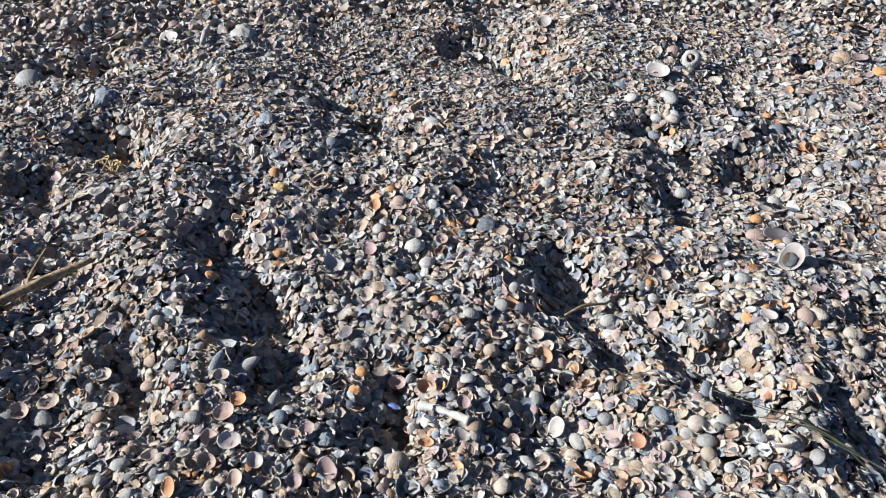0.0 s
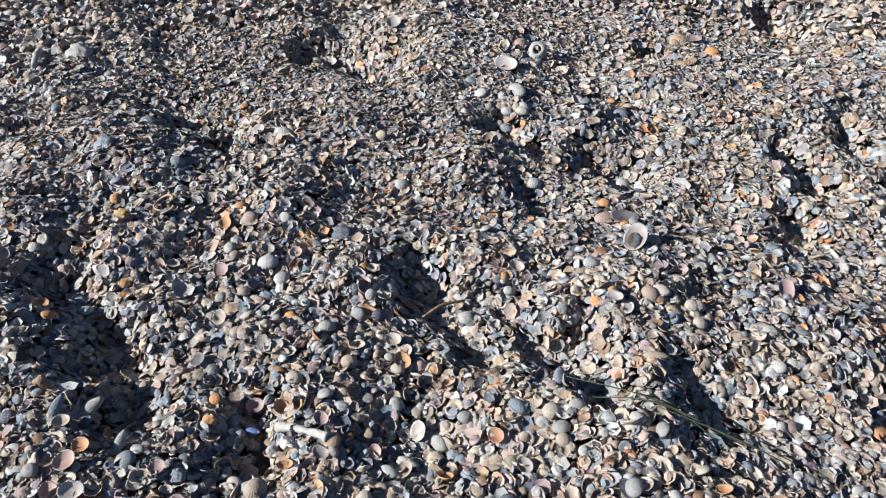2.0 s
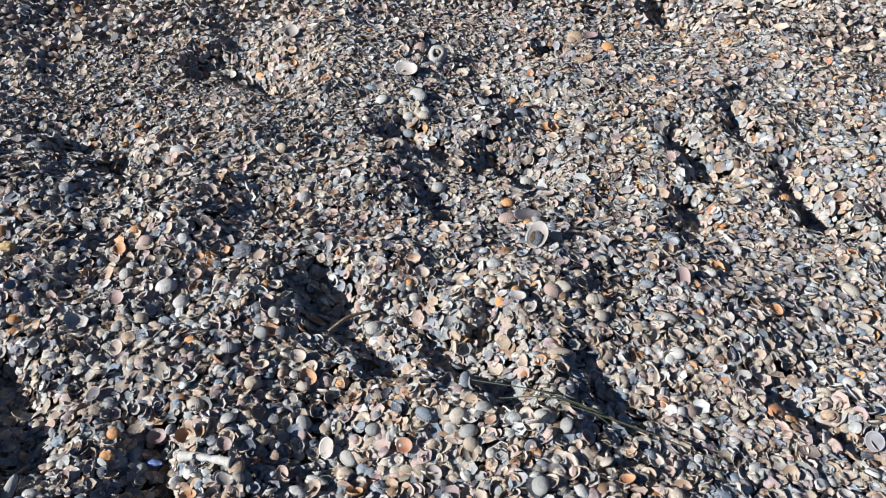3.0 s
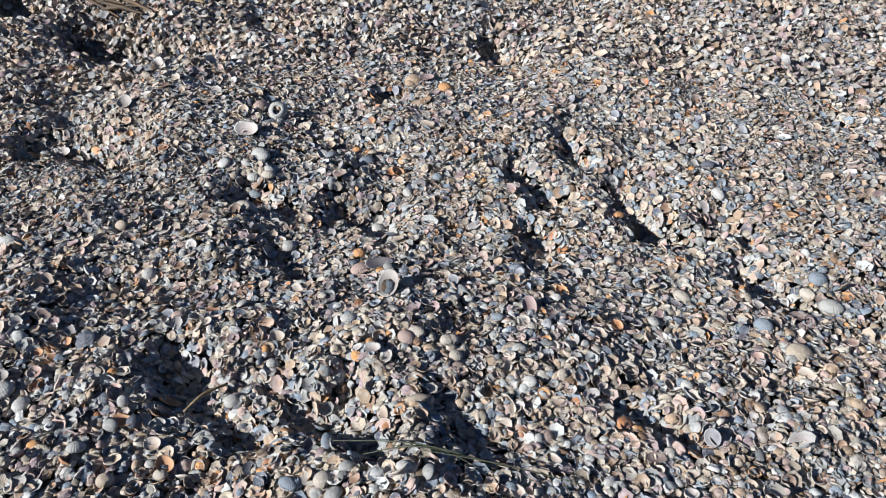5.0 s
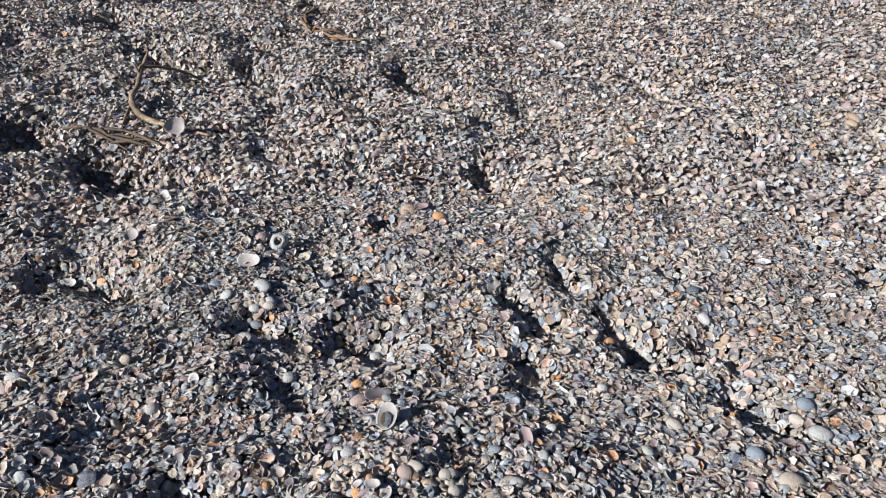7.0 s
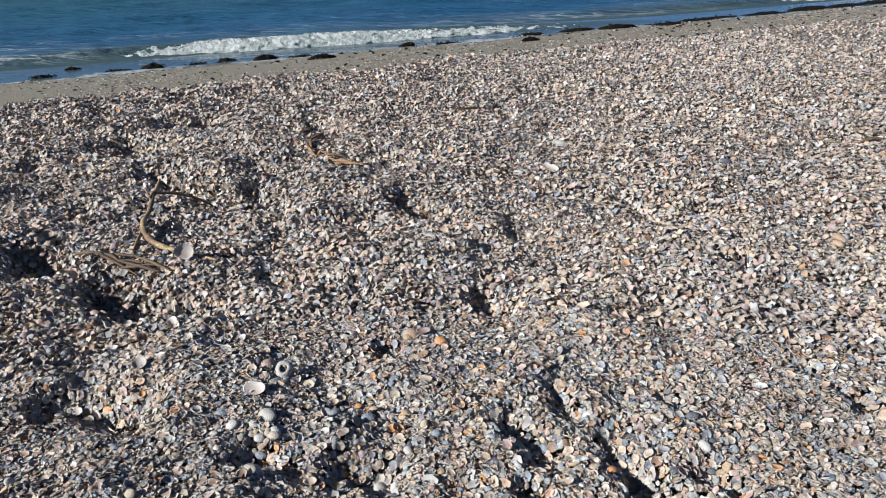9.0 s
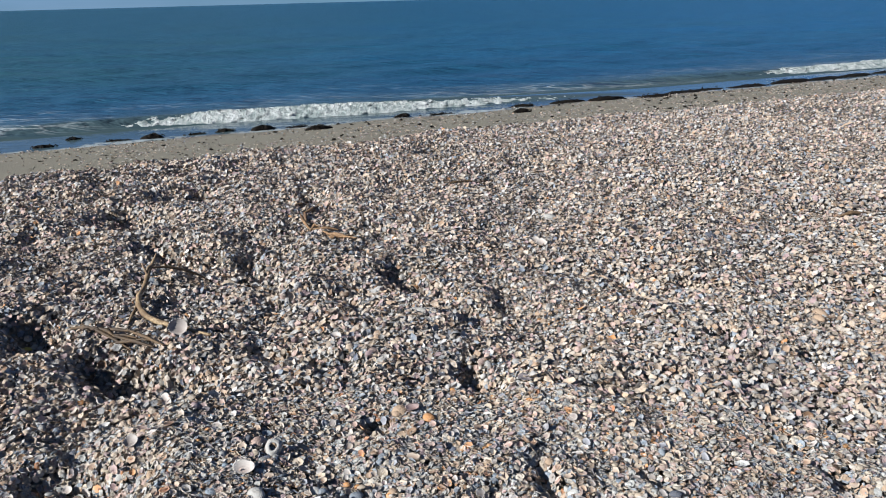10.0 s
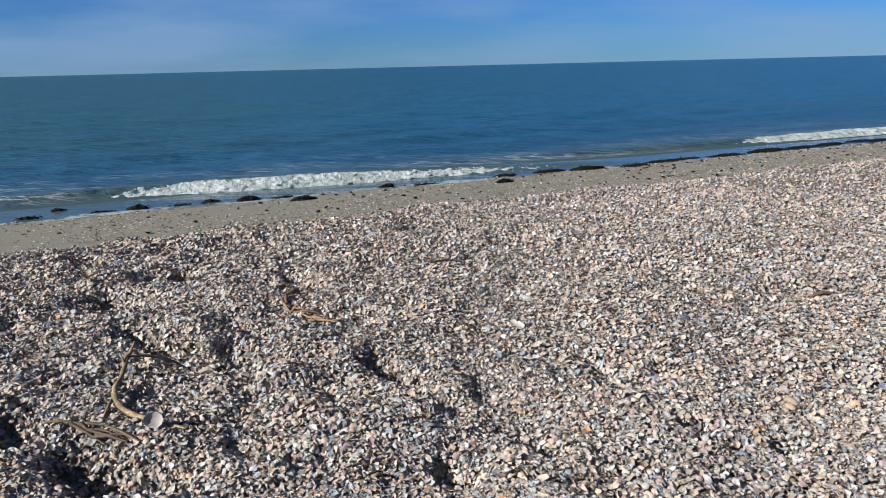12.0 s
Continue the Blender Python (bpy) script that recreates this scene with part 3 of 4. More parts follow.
def swell(u, s):
    z = np.zeros_like(u)
    for u0, u1, s0, s1, high in BREAKERS:
        k = (u - u0) / (u1 - u0)
        mid = s0 + (s1 - s0) * np.clip(k, -0.5, 1) + 0.35 + 0.12 * smooth_noise(u, 0 * u, 1.7, 4)
        on = np.clip((k + 0.35) / 0.35, 0, 1) * np.clip((1.0 - k) / 0.45, 0, 1)
        d = s - mid
        z = np.maximum(z, 0.60 * high * on * np.where(d > 0, np.exp(-(d / 0.75) ** 2), np.exp(-(d / 0.26) ** 2)))
    z = z + np.clip((s - 14) / 6, 0, 1) * 0.07 * smooth_noise(u * 0.35, s, 1.6, 8) + np.clip((s - 14) / 6, 0, 1) * 0.05 * smooth_noise(u * 0.4, s, 0.6, 10)
    return z


def sea():
    out = 11.7 + np.concatenate((np.arange(0, 6.6, 0.11), 6.6 + np.cumsum(0.11 * 1.075 ** np.arange(1, 106))))
    k = np.linspace(-1, 1, 361)
    kk, ss = np.meshgrid(k, out)
    u = 6 + kk * (22 + 2.3 * (ss - 11.7))
    x, y = from_shore(u.ravel(), ss.ravel())
    z = SEA_LEVEL + swell(u.ravel(), ss.ravel())
    me = mesh_from("water", np.stack((x, y, z), -1), grid_tris(len(out), len(k)), None, WATER)
    tagged(new("water", me), "calm blue-green sea with small ripples", "sea", kind="structure")


sea()


def breaker(u0, u1, s0, s1, high, seed):
    """A small wave as it breaks: a tumbling white front and a flat apron of foam before it, both thinning out at the ends."""
    root = new("breaking_wave")
    x0, y0 = from_shore(0.5 * (u0 + u1), 0.5 * (s0 + s1))
    root.location = (x0, y0, SEA_LEVEL)

    def sheet(name, step, rows, out, back, lift, lumps):
        n = int((u1 - u0) / step)
        uu, vv = np.meshgrid(np.linspace(u0, u1, n), np.linspace(0, 1, rows))
        k = (uu - u0) / (u1 - u0)
        mid = s0 + (s1 - s0) * k + 0.30 + 0.12 * smooth_noise(uu, 0 * uu, 1.7, 4)
        thick = np.clip(k / 0.22, 0.05, 1) ** 0.7 * np.clip((1 - k) / 0.62, 0.04, 1) * (0.95 + 0.10 * smooth_noise(uu, 0 * uu, 0.6, 6))
        ss = mid + (back - (back + out) * vv) * (0.40 + 0.60 * thick) + 0.07 * smooth_noise(uu, vv, 0.11, 7)
        arch = np.sin(np.pi * (0.12 + 0.86 * vv ** 0.55)).clip(0) ** 0.8
        ragged = 0.22 * smooth_noise(uu, vv * 0.5, 0.16, 8) + 0.30 * smooth_noise(uu, vv, 0.06, 9) + 0.30 * smooth_noise(uu, vv, 0.028, 11)
        z = -0.02 + lift * arch * thick * (1 + lumps * 0.8 * ragged)
        x, y = from_shore(uu.ravel(), ss.ravel())
        me = mesh_from(name, np.stack((x - x0, y - y0, z.ravel()), -1), grid_tris(rows, n), None, FOAM)
        ob = new(name, me)
        ob.parent = root

    sheet("foam_crest", 0.022, 16, 0.55, 0.24, high * 0.95, 0.34)
    sheet("foam_apron", 0.04, 12, 0.80, 0.05, 0.035, 0.8)
    return tagged(root, "small white breaking wave with tumbling foam", "wave", "waves along the shore")


for i, b in enumerate(BREAKERS):
    breaker(*b, 60 + i)

# ---- single shells, sticks and weed ----
INDIGO, YELLOW = (0.09, 0.19, 0.52), (0.62, 0.52, 0.10)
TINTS = {"cream": CREAM, "ivory": IVORY, "white": WHITE, "tan": TAN, "pink": PINK, "grey": GREY, "pale grey": PALE_GREY, "blue-grey": BLUE_GREY,
         "slate": SLATE, "orange": ORANGE, "rust": RUST, "mauve": MAUVE, "indigo": INDIGO, "yellow": YELLOW}
SHELL_MATS = {k: shell_mat("shell_" + k.replace(" ", "_").replace("-", "_"), tuple(0.74 * c for c in v)) for k, v in TINTS.items()}


def oyster_form(seed):
    v, t, u = shell_form(26, (0.25, 0.5, 0.75, 1.0), (0.97, 0.6, 0.3), 1.1, 0.30, 0.5, 0.0, 0.09)
    v = v.copy()
    a = np.arctan2(v[:, 1], v[:, 0])
    k = 1 + 0.10 * np.sin(3 * a + seed) + 0.07 * np.sin(7 * a + 2 * seed)
    v[:, 0] *= k
    v[:, 1] *= k
    v[:, 2] += 0.05 * smooth_noise(v[:, 0] * 9 + seed, v[:, 1] * 9, 1.0, seed) * (v[:, 2] > 0.02) + 0.03 * np.sin(11 * u[:, 1])
    return v, t, u


KINDS = {
    "cockle": shell_form(40, (0.2, 0.45, 0.7, 0.9, 1.0), (0.97, 0.7, 0.35), 1.06, 0.32, 0.70, 0.009, 0.06),
    "clam": shell_form(30, (0.25, 0.5, 0.8, 1.0), (0.97, 0.7, 0.35), 1.28, 0.27, 0.62, 0.0, 0.05, 0.08),
    "long": shell_form(30, (0.25, 0.5, 0.8, 1.0), (0.97, 0.7, 0.35), 2.4, 0.40, 0.55, 0.0, 0.08, 0.10),
    "mussel": shell_form(30, (0.25, 0.5, 0.8, 1.0), (0.97, 0.7, 0.35), 1.9, 0.36, 0.45, 0.0, 0.06, 0.28),
    "oyster": oyster_form(3),
}
WIDE = {"cockle": 1.06, "clam": 1.28, "long": 2.4, "mussel": 1.9, "oyster": 1.1}
NAMES = {"cockle": "cockle_shell", "clam": "clam_shell", "long": "razor_clam_shell", "mussel": "mussel_shell", "oyster": "oyster_shell"}
LOOKS = {"cockle": "ribbed cockle shell", "clam": "smooth oval clam shell", "long": "long narrow clam shell", "mussel": "mussel shell", "oyster": "rough oyster shell"}
shell_meshes = {}


def shell(kind, tint, x, y, width, up=1, turn=0.0, tilt=14.0, way=-90.0, lift=0.0):
    """A loose valve on the bank; up 0 shows its inside. turn: degrees of its long axis; tilt: lean towards the way, in degrees."""
    if (kind, tint) not in shell_meshes:
        v, t, u = KINDS[kind]
        shell_meshes[kind, tint] = mesh_from(NAMES[kind], v - np.array((0, 0, 0.17)), t, u, SHELL_MATS[tint])
    ob = new(NAMES[kind], shell_meshes[kind, tint])
    size = width / WIDE[kind]
    flip = 0 if up else 180
    lean = Matrix.Rotation(radians(tilt), 4, Vector((-math.sin(radians(way)), math.cos(radians(way)), 0)))
    spot = Vector((x, y, land_at(x, y) + 0.008 + 0.04 * size + lift))
    ob.matrix_basis = Matrix.Translation(spot) @ lean @ pose(0, 0, 0, flip, 0, turn) @ Matrix.Scale(size, 4)
    side = "hollow side up" if not up else "domed side up"
    return tagged(ob, f"{tint} {LOOKS[kind]} lying {side}", "shell", f"{LOOKS[kind]}s on the beach")


def tube(path, radii, sides=9, seed=1, knobs=0.12, steps=8):
    """Verts and tris of a tapering, slightly crooked round stem through the path's points."""
    path, radii = np.array(path, float), np.array(radii, float)
    k = np.linspace(0, len(path) - 1, steps * (len(path) - 1) + 1)
    # smooth way through the points
    i = np.clip(k.astype(int), 0, len(path) - 2)
    f = (k - i)[:, None]
    pad = np.vstack((2 * path[0] - path[1], path, 2 * path[-1] - path[-2]))
    p0, p1, p2, p3 = pad[i], pad[i + 1], pad[i + 2], pad[i + 3]
    c = 0.5 * (2 * p1 + (p2 - p0) * f + (2 * p0 - 5 * p1 + 4 * p2 - p3) * f ** 2 + (3 * p1 - p0 - 3 * p2 + p3) * f ** 3)
    rad = np.interp(k, np.arange(len(radii)), radii)
    d = np.gradient(c, axis=0)
    d /= np.linalg.norm(d, axis=1, keepdims=True)
    side = np.cross(d, (0, 0, 1.0))
    side /= np.linalg.norm(side, axis=1, keepdims=True)
    upw = np.cross(side, d)
    a = np.arange(sides) / sides * 2 * np.pi
    n = len(c)
    bulge = 1 + knobs * smooth_noise(k[:, None] * 3.1 + seed, a[None, :] * 1.3 + seed, 1.0, seed)
    ring = side[:, None] * np.cos(a)[None, :, None] + upw[:, None] * np.sin(a)[None, :, None]
    v = c[:, None] + ring * (rad[:, None] * bulge)[..., None]
    j = np.arange(n - 1)[:, None] * sides + np.arange(sides)[None]
    jn = np.arange(n - 1)[:, None] * sides + (np.arange(sides)[None] + 1) % sides
    t = np.concatenate((np.stack((j, jn, jn + sides), -1).reshape(-1, 3), np.stack((j, jn + sides, j + sides), -1).reshape(-1, 3)))
    v = np.concatenate((v.reshape(-1, 3), c[:1], c[-1:]))
    e = np.arange(sides)
    cap0 = np.stack((np.full(sides, n * sides), (e + 1) % sides, e), -1)
    cap1 = np.stack((np.full(sides, n * sides + 1), (n - 1) * sides + e, (n - 1) * sides + (e + 1) % sides), -1)
    return v, np.concatenate((t, cap0, cap1))


def wood_mat(name, light, dark):
    m = Mat(name, 0.75)
    pos = m.node("TexCoord", 3)
    grain = m.noise(pos, 140.0, 4.0, 0.7)
    blot = m.noise(pos, 11.0, 4.0)
    col = m.mix(m.span(grain, 0.35, 0.65), dark, light)
    col = m.mix(m.span(blot, 0.44, 0.60, 0.0, 0.9), col, dark)
    return m.finish(col, None, m.bump(grain, 0.7, 0.002))


DRIFT = wood_mat("weathered_driftwood", (0.40, 0.30, 0.175), (0.10, 0.062, 0.032))
BARK = wood_mat("brown_bark", (0.15, 0.092, 0.042), (0.030, 0.018, 0.010))
BLEACHED = wood_mat("bleached_stem", (0.42, 0.42, 0.405), (0.27, 0.26, 0.24))
STRAW = wood_mat("dry_straw", (0.42, 0.31, 0.15), (0.24, 0.16, 0.07))
REED = wood_mat("grey_green_reed", (0.07, 0.08, 0.045), (0.03, 0.035, 0.02))
RUSTY = wood_mat("red_brown_weed", (0.29, 0.175, 0.085), (0.085, 0.048, 0.026))


def on_land(points, lift):
    """Stiff stems bridge the hollows: their height runs from end to end, resting on what lies highest below."""
    under = np.array([land_at(p[0], p[1]) for p in points])
    line = np.linspace(under[0], under[-1], len(under))
    line = np.maximum(line, under - 0.010)
    return [(p[0], p[1], z + lift + (p[2] if len(p) > 2 else 0.0)) for p, z in zip(points, line)]


def stick(name, label, category, mat, points, radii, lift=0.014, twigs=(), seed=1, group=""):
    """A stem on the bank with its twigs: twigs are (part name, points, radii) and, where it differs, the material."""
    x0, y0 = points[0][:2]
    base = Vector((x0, y0, land_at(x0, y0)))
    root = new(name)
    root.location = base

    def piece(part_name, pts, rad, sd, own=None):
        v, t = tube(on_land(pts, lift), rad, seed=sd, knobs=0.22)
        me = mesh_from(part_name, v - np.array(base), t, None, own or mat)
        ob = new(part_name, me)
        ob.parent = root
        return ob

    piece("stem", points, radii, seed)
    for i, (nm, pts, rad, *own) in enumerate(twigs):
        piece(nm, pts, rad, seed + 5 + i, *own)
    return tagged(root, label, category, group)


stick("driftwood_stick", "pale-brown driftwood stick arching up from the shells", "stick", DRIFT,
      [(-0.815, 3.475, 0.150), (-0.812, 3.40, 0.118), (-0.806, 3.345, 0.098), (-0.785, 3.22, 0.070), (-0.752, 3.06, 0.040), (-0.70, 2.965, 0.022), (-0.602, 2.885, 0.012), (-0.485, 2.838, 0.006), (-0.36, 2.788)],
      [0.005, 0.0085, 0.0115, 0.0105, 0.0115, 0.0125, 0.0120, 0.0100, 0.005], 0.012,
      [("twig", [(-0.806, 3.352, 0.098), (-0.73, 3.405, 0.098), (-0.645, 3.445, 0.078), (-0.57, 3.475, 0.040)], [0.0060, 0.0070, 0.0065, 0.0025], BARK),
       ("stub", [(-0.800, 3.30, 0.088), (-0.832, 3.335, 0.118)], [0.006, 0.003]),
       ("twig", [(-0.745, 3.04, 0.020), (-0.735, 2.93, 0.004), (-0.715, 2.84, 0.0)], [0.005, 0.005, 0.002])], 2)


def splinters(name, label, category, mat, spine, count, length, thick, spread, seed, piece_name, fray=0.45):
    """A ragged bundle of short broken pieces strewn along a spine."""
    r = random.Random(seed)
    twigs = []
    for i in range(count):
        k = (i + r.random()) / count * (len(spine) - 1)
        j = min(int(k), len(spine) - 2)
        f = k - j
        dx, dy = spine[j + 1][0] - spine[j][0], spine[j + 1][1] - spine[j][1]
        cx = spine[j][0] + f * dx + r.uniform(-spread, spread)
        cy = spine[j][1] + f * dy + r.uniform(-spread, spread)
        a = math.atan2(dy, dx) + r.gauss(0, fray)
        ln = length * r.uniform(0.5, 1.3) * 0.5
        w = thick * r.uniform(0.5, 1.25)
        twigs.append((piece_name, [(cx - ln * math.cos(a), cy - ln * math.sin(a)), (cx + r.uniform(-0.01, 0.01), cy + r.uniform(-0.01, 0.01), r.uniform(0.0, 0.014)),
                                   (cx + ln * math.cos(a), cy + ln * math.sin(a))], [w * 0.5, w, w * 0.35]))
    first = twigs.pop(0)
    return stick(name, label, category, mat, first[1], first[2], 0.014, twigs, seed)


splinters("bark_strip", "dark-brown splintered piece of rotten bark", "driftwood", BARK,
          [(-0.90, 2.87), (-0.78, 2.82), (-0.68, 2.78), (-0.60, 2.75)], 11, 0.17, 0.0080, 0.022, 4, "splinter", 0.10)
splinters("weed_stalk", "red-brown broken stalk of dry seaweed", "seaweed", RUSTY,
          [(-0.375, 4.92), (-0.30, 4.60), (-0.21, 4.28), (-0.06, 4.14), (0.05, 4.10)], 15, 0.17, 0.0105, 0.032, 6, "stalk")
splinters("dry_root", "tangle of brown dry roots among the shells", "root", BARK,
          [(0.62, 5.28), (0.76, 5.36), (0.93, 5.42)], 9, 0.16, 0.006, 0.05, 8, "rootlet")
stick("wood_chip", "dark-brown curled chip of driftwood", "driftwood", BARK,
      [(2.98, 4.40), (3.06, 4.41, 0.012), (3.16, 4.38)], [0.006, 0.013, 0.005], 0.010, (), 9)
stick("brown_branch", "smooth brown branch half sunk in the shells", "stick", DRIFT,
      [(-0.86, 0.38), (-0.825, 0.496), (-0.798, 0.58), (-0.767, 0.664)], [0.010, 0.0095, 0.009, 0.005], 0.012,
      [("twig", [(-0.812, 0.53), (-0.85, 0.59, 0.004), (-0.885, 0.65)], [0.005, 0.004, 0.002])], 10)
stick("bleached_stem", "bleached white stem with a knotted end", "stem", BLEACHED,
      [(-0.036, 0.668), (-0.006, 0.668), (0.025, 0.666), (0.057, 0.661)], [0.0085, 0.0068, 0.0065, 0.008], 0.012, (), 11)
stick("tube_shell", "pale upright worm tube between the shells", "tube", BLEACHED,
      [(-1.271, 1.57, 0.01), (-1.237, 1.521, 0.012), (-1.207, 1.476)], [0.008, 0.009, 0.008], 0.012, (), 12)
stick("grey_twig", "thin grey twig across a hollow", "stick", DRIFT,
      [(0.10, 0.96), (0.125, 1.0, 0.004), (0.157, 1.032)], [0.002, 0.0035, 0.002], 0.016, (), 13)
for i in range(4):
    r = random.Random(40 + i)
    x0, y0 = 0.37 + 0.05 * i, 0.878 - 0.006 * i + r.uniform(-0.015, 0.015)
    ln = r.uniform(0.14, 0.30)
    stick("reed_blade", "thin grey-green dry reed blade", "reed", REED,
          [(x0, y0), (x0 + ln * 0.5, y0 - 0.012 + r.uniform(-0.01, 0.01), 0.012), (x0 + ln, y0 - 0.03 + r.uniform(-0.02, 0.02))],
          [0.0006, 0.0013, 0.0006], 0.012, (), 14 + i, "reed blades in the hollow")
for i in range(6):
    r = random.Random(60 + i)
    x0, y0 = -1.10 + r.uniform(-0.05, 0.05), 0.98 + r.uniform(-0.04, 0.04)
    stick("straw", "yellow dry straw lying on the shells", "straw", STRAW,
          [(x0, y0), (x0 + 0.03, y0 + r.uniform(-0.03, 0.02), 0.008), (x0 + r.uniform(0.05, 0.08), y0 + r.uniform(-0.05, 0.02))],
          [0.0018, 0.0022, 0.0012], 0.016, (), 24 + i, "straws on the shells")


def ring_shell(x, y, width):
    """A worn limpet with its top gone: a cone with a hole through it."""
    n, rows = 28, []
    a = np.arange(n) / n * 2 * np.pi
    wob = 1 + 0.05 * np.sin(3 * a) + 0.03 * np.sin(8 * a)
    for rad, z in ((0.50, 0.0), (0.45, 0.10), (0.36, 0.20), (0.27, 0.235), (0.21, 0.22), (0.20, 0.15), (0.36, 0.04), (0.46, -0.01)):
        rows.append(np.stack((rad * np.cos(a) * wob, rad * 1.18 * np.sin(a) * wob, np.full(n, z)), -1))
    v = np.concatenate(rows)
    j, e = np.arange(len(rows))[:, None] * n, np.arange(n)[None]
    jn = (np.arange(len(rows)) + 1)[:, None] % len(rows) * n
    p, q, p2, q2 = j + e, j + (e + 1) % n, jn + e, jn + (e + 1) % n
    t = np.concatenate((np.stack((p, q, q2), -1).reshape(-1, 3), np.stack((p, q2, p2), -1).reshape(-1, 3)))
    u = np.stack((np.tile(np.arange(n) / n, len(rows)), np.repeat(np.linspace(1, 0.2, len(rows)), n)), -1)
    ob = new("limpet_shell", mesh_from("limpet_shell", v, t, u, SHELL_MATS["pale grey"]))
    lean = Matrix.Rotation(radians(40), 4, Vector((1, 0.15, 0)))
    ob.matrix_basis = Matrix.Translation((x, y, land_at(x, y) + 0.016)) @ lean @ pose(0, 0, 0, 0, 0, -12) @ Matrix.Scale(width, 4)
    return tagged(ob, "blue-white worn limpet shell with a hole", "shell")


def open_clam(x, y, width):
    """A large valve, hollow side up, with a plug of wet sand left in it."""
    root = new("clam_with_sand")
    root.location = (x, y, land_at(x, y) + 0.020)
    lean = Matrix.Rotation(radians(24), 4, Vector((0.90, -0.43, 0))) @ pose(0, 0, 0, 0, 0, 78)
    v, t, u = KINDS["clam"]
    valve = new("valve", mesh_from("valve", (v - np.array((0, 0, 0.17))) * width / 1.28, t, u, SHELL_MATS["grey"]))
    valve.parent = root
    valve.matrix_basis = lean @ pose(0, 0, 0, 180, 0, 0)
    bm = bmesh.new()
    bmesh.ops.create_icosphere(bm, subdivisions=3, radius=0.5)
    for p in bm.verts:
        k = 1 + 0.20 * noise.noise(p.co * 4.0) + 0.08 * noise.noise(p.co * 12.0)
        p.co = Vector((p.co.x * 0.52 * k - 0.06, p.co.y * 0.44 * k + 0.02, p.co.z * 0.20 * k + 0.02)) * width
    plug = part("sand_plug", bm, BEDDING, root, "grey plug of wet sand")
    plug.matrix_basis = lean
    return tagged(root, "large grey-white clam valve holding grey sand", "shell")

shell("clam", "white", -1.380, 1.509, 0.068, 0, 6, 21, -89)
shell("oyster", "pale grey", -1.158, 1.589, 0.083, 1, 26, 22, -76)
shell("oyster", "blue-grey", -1.247, 1.139, 0.073, 1, -53, 9, -51)
shell("oyster", "blue-grey", -0.743, 1.181, 0.053, 1, 26, 28, -112)
shell("cockle", "grey", -1.554, 1.132, 0.084, 1, 6, 31, -90)
shell("cockle", "white", -1.149, 1.098, 0.038, 1, 23, 19, -30)
shell("clam", "white", -0.403, 1.385, 0.041, 1, 16, 11, -49)
shell("cockle", "blue-grey", -0.553, 1.186, 0.034, 1, 37, 20, -26)
shell("clam", "blue-grey", -0.754, 1.349, 0.042, 1, 26, 24, -39)
shell("oyster", "slate", -0.131, 1.114, 0.049, 1, 26, 26, -107)
shell("cockle", "white", -0.230, 0.990, 0.042, 1, 33, 8, -83)
shell("cockle", "white", -0.187, 0.963, 0.033, 1, 55, 25, -66)
shell("oyster", "white", -0.344, 0.873, 0.042, 0, 6, 25, -25)
shell("clam", "orange", 0.010, 0.923, 0.035, 0, -3, 17, -21)
shell("cockle", "orange", 0.105, 0.846, 0.032, 0, -33, 18, -33)
shell("cockle", "orange", -0.046, 0.698, 0.027, 0, 6, 29, -20)
shell("mussel", "indigo", -0.091, 0.663, 0.029, 1, 6, 11, -104)
shell("long", "pale grey", -0.338, 0.592, 0.061, 1, 56, 31, -92)
shell("long", "blue-grey", -0.370, 0.568, 0.050, 1, 96, 23, -70)
shell("long", "pale grey", -0.250, 0.556, 0.046, 1, 96, 20, -83)
shell("cockle", "blue-grey", -0.214, 0.533, 0.028, 1, 17, 22, -78)
shell("clam", "mauve", -0.096, 0.494, 0.037, 0, -23, 29, -55)
shell("clam", "white", -0.249, 0.459, 0.037, 0, 36, 30, -45)
shell("cockle", "cream", -0.011, 0.557, 0.037, 1, 54, 24, -14)
shell("clam", "ivory", -0.049, 0.553, 0.036, 1, -43, 28, -97)
shell("cockle", "pink", 0.024, 1.978, 0.051, 1, 63, 21, -23)
shell("clam", "white", 0.365, 1.161, 0.034, 1, 26, 13, -42)
shell("mussel", "slate", 0.396, 1.361, 0.063, 0, 21, 21, -30)
shell("clam", "pink", 0.362, 1.347, 0.045, 1, 36, 9, -85)
shell("cockle", "orange", 0.416, 1.729, 0.034, 0, -3, 31, -28)
shell("cockle", "orange", 0.529, 2.129, 0.044, 1, -6, 17, -33)
shell("cockle", "tan", 0.432, 2.181, 0.055, 1, -1, 26, -84)
shell("clam", "mauve", 0.469, 2.193, 0.047, 0, 26, 9, -26)
shell("clam", "blue-grey", 0.333, 1.770, 0.042, 1, 26, 9, -52)
shell("clam", "white", 0.225, 1.772, 0.042, 1, -23, 15, -41)
shell("clam", "pale grey", 0.077, 1.547, 0.055, 1, 6, 31, -25)
shell("cockle", "white", 0.069, 1.665, 0.035, 1, 26, 15, -13)
shell("cockle", "ivory", 0.105, 1.663, 0.035, 1, -7, 8, -53)
shell("mussel", "slate", 0.388, 0.907, 0.045, 1, -3, 17, -94)
shell("clam", "white", 0.246, 1.298, 0.036, 1, 6, 11, -52)
shell("clam", "white", -0.733, 0.499, 0.033, 0, 26, 28, -109)
shell("cockle", "white", 0.381, 1.568, 0.039, 1, 11, 29, -17)
shell("cockle", "orange", 0.355, 1.407, 0.028, 1, 16, 20, -67)
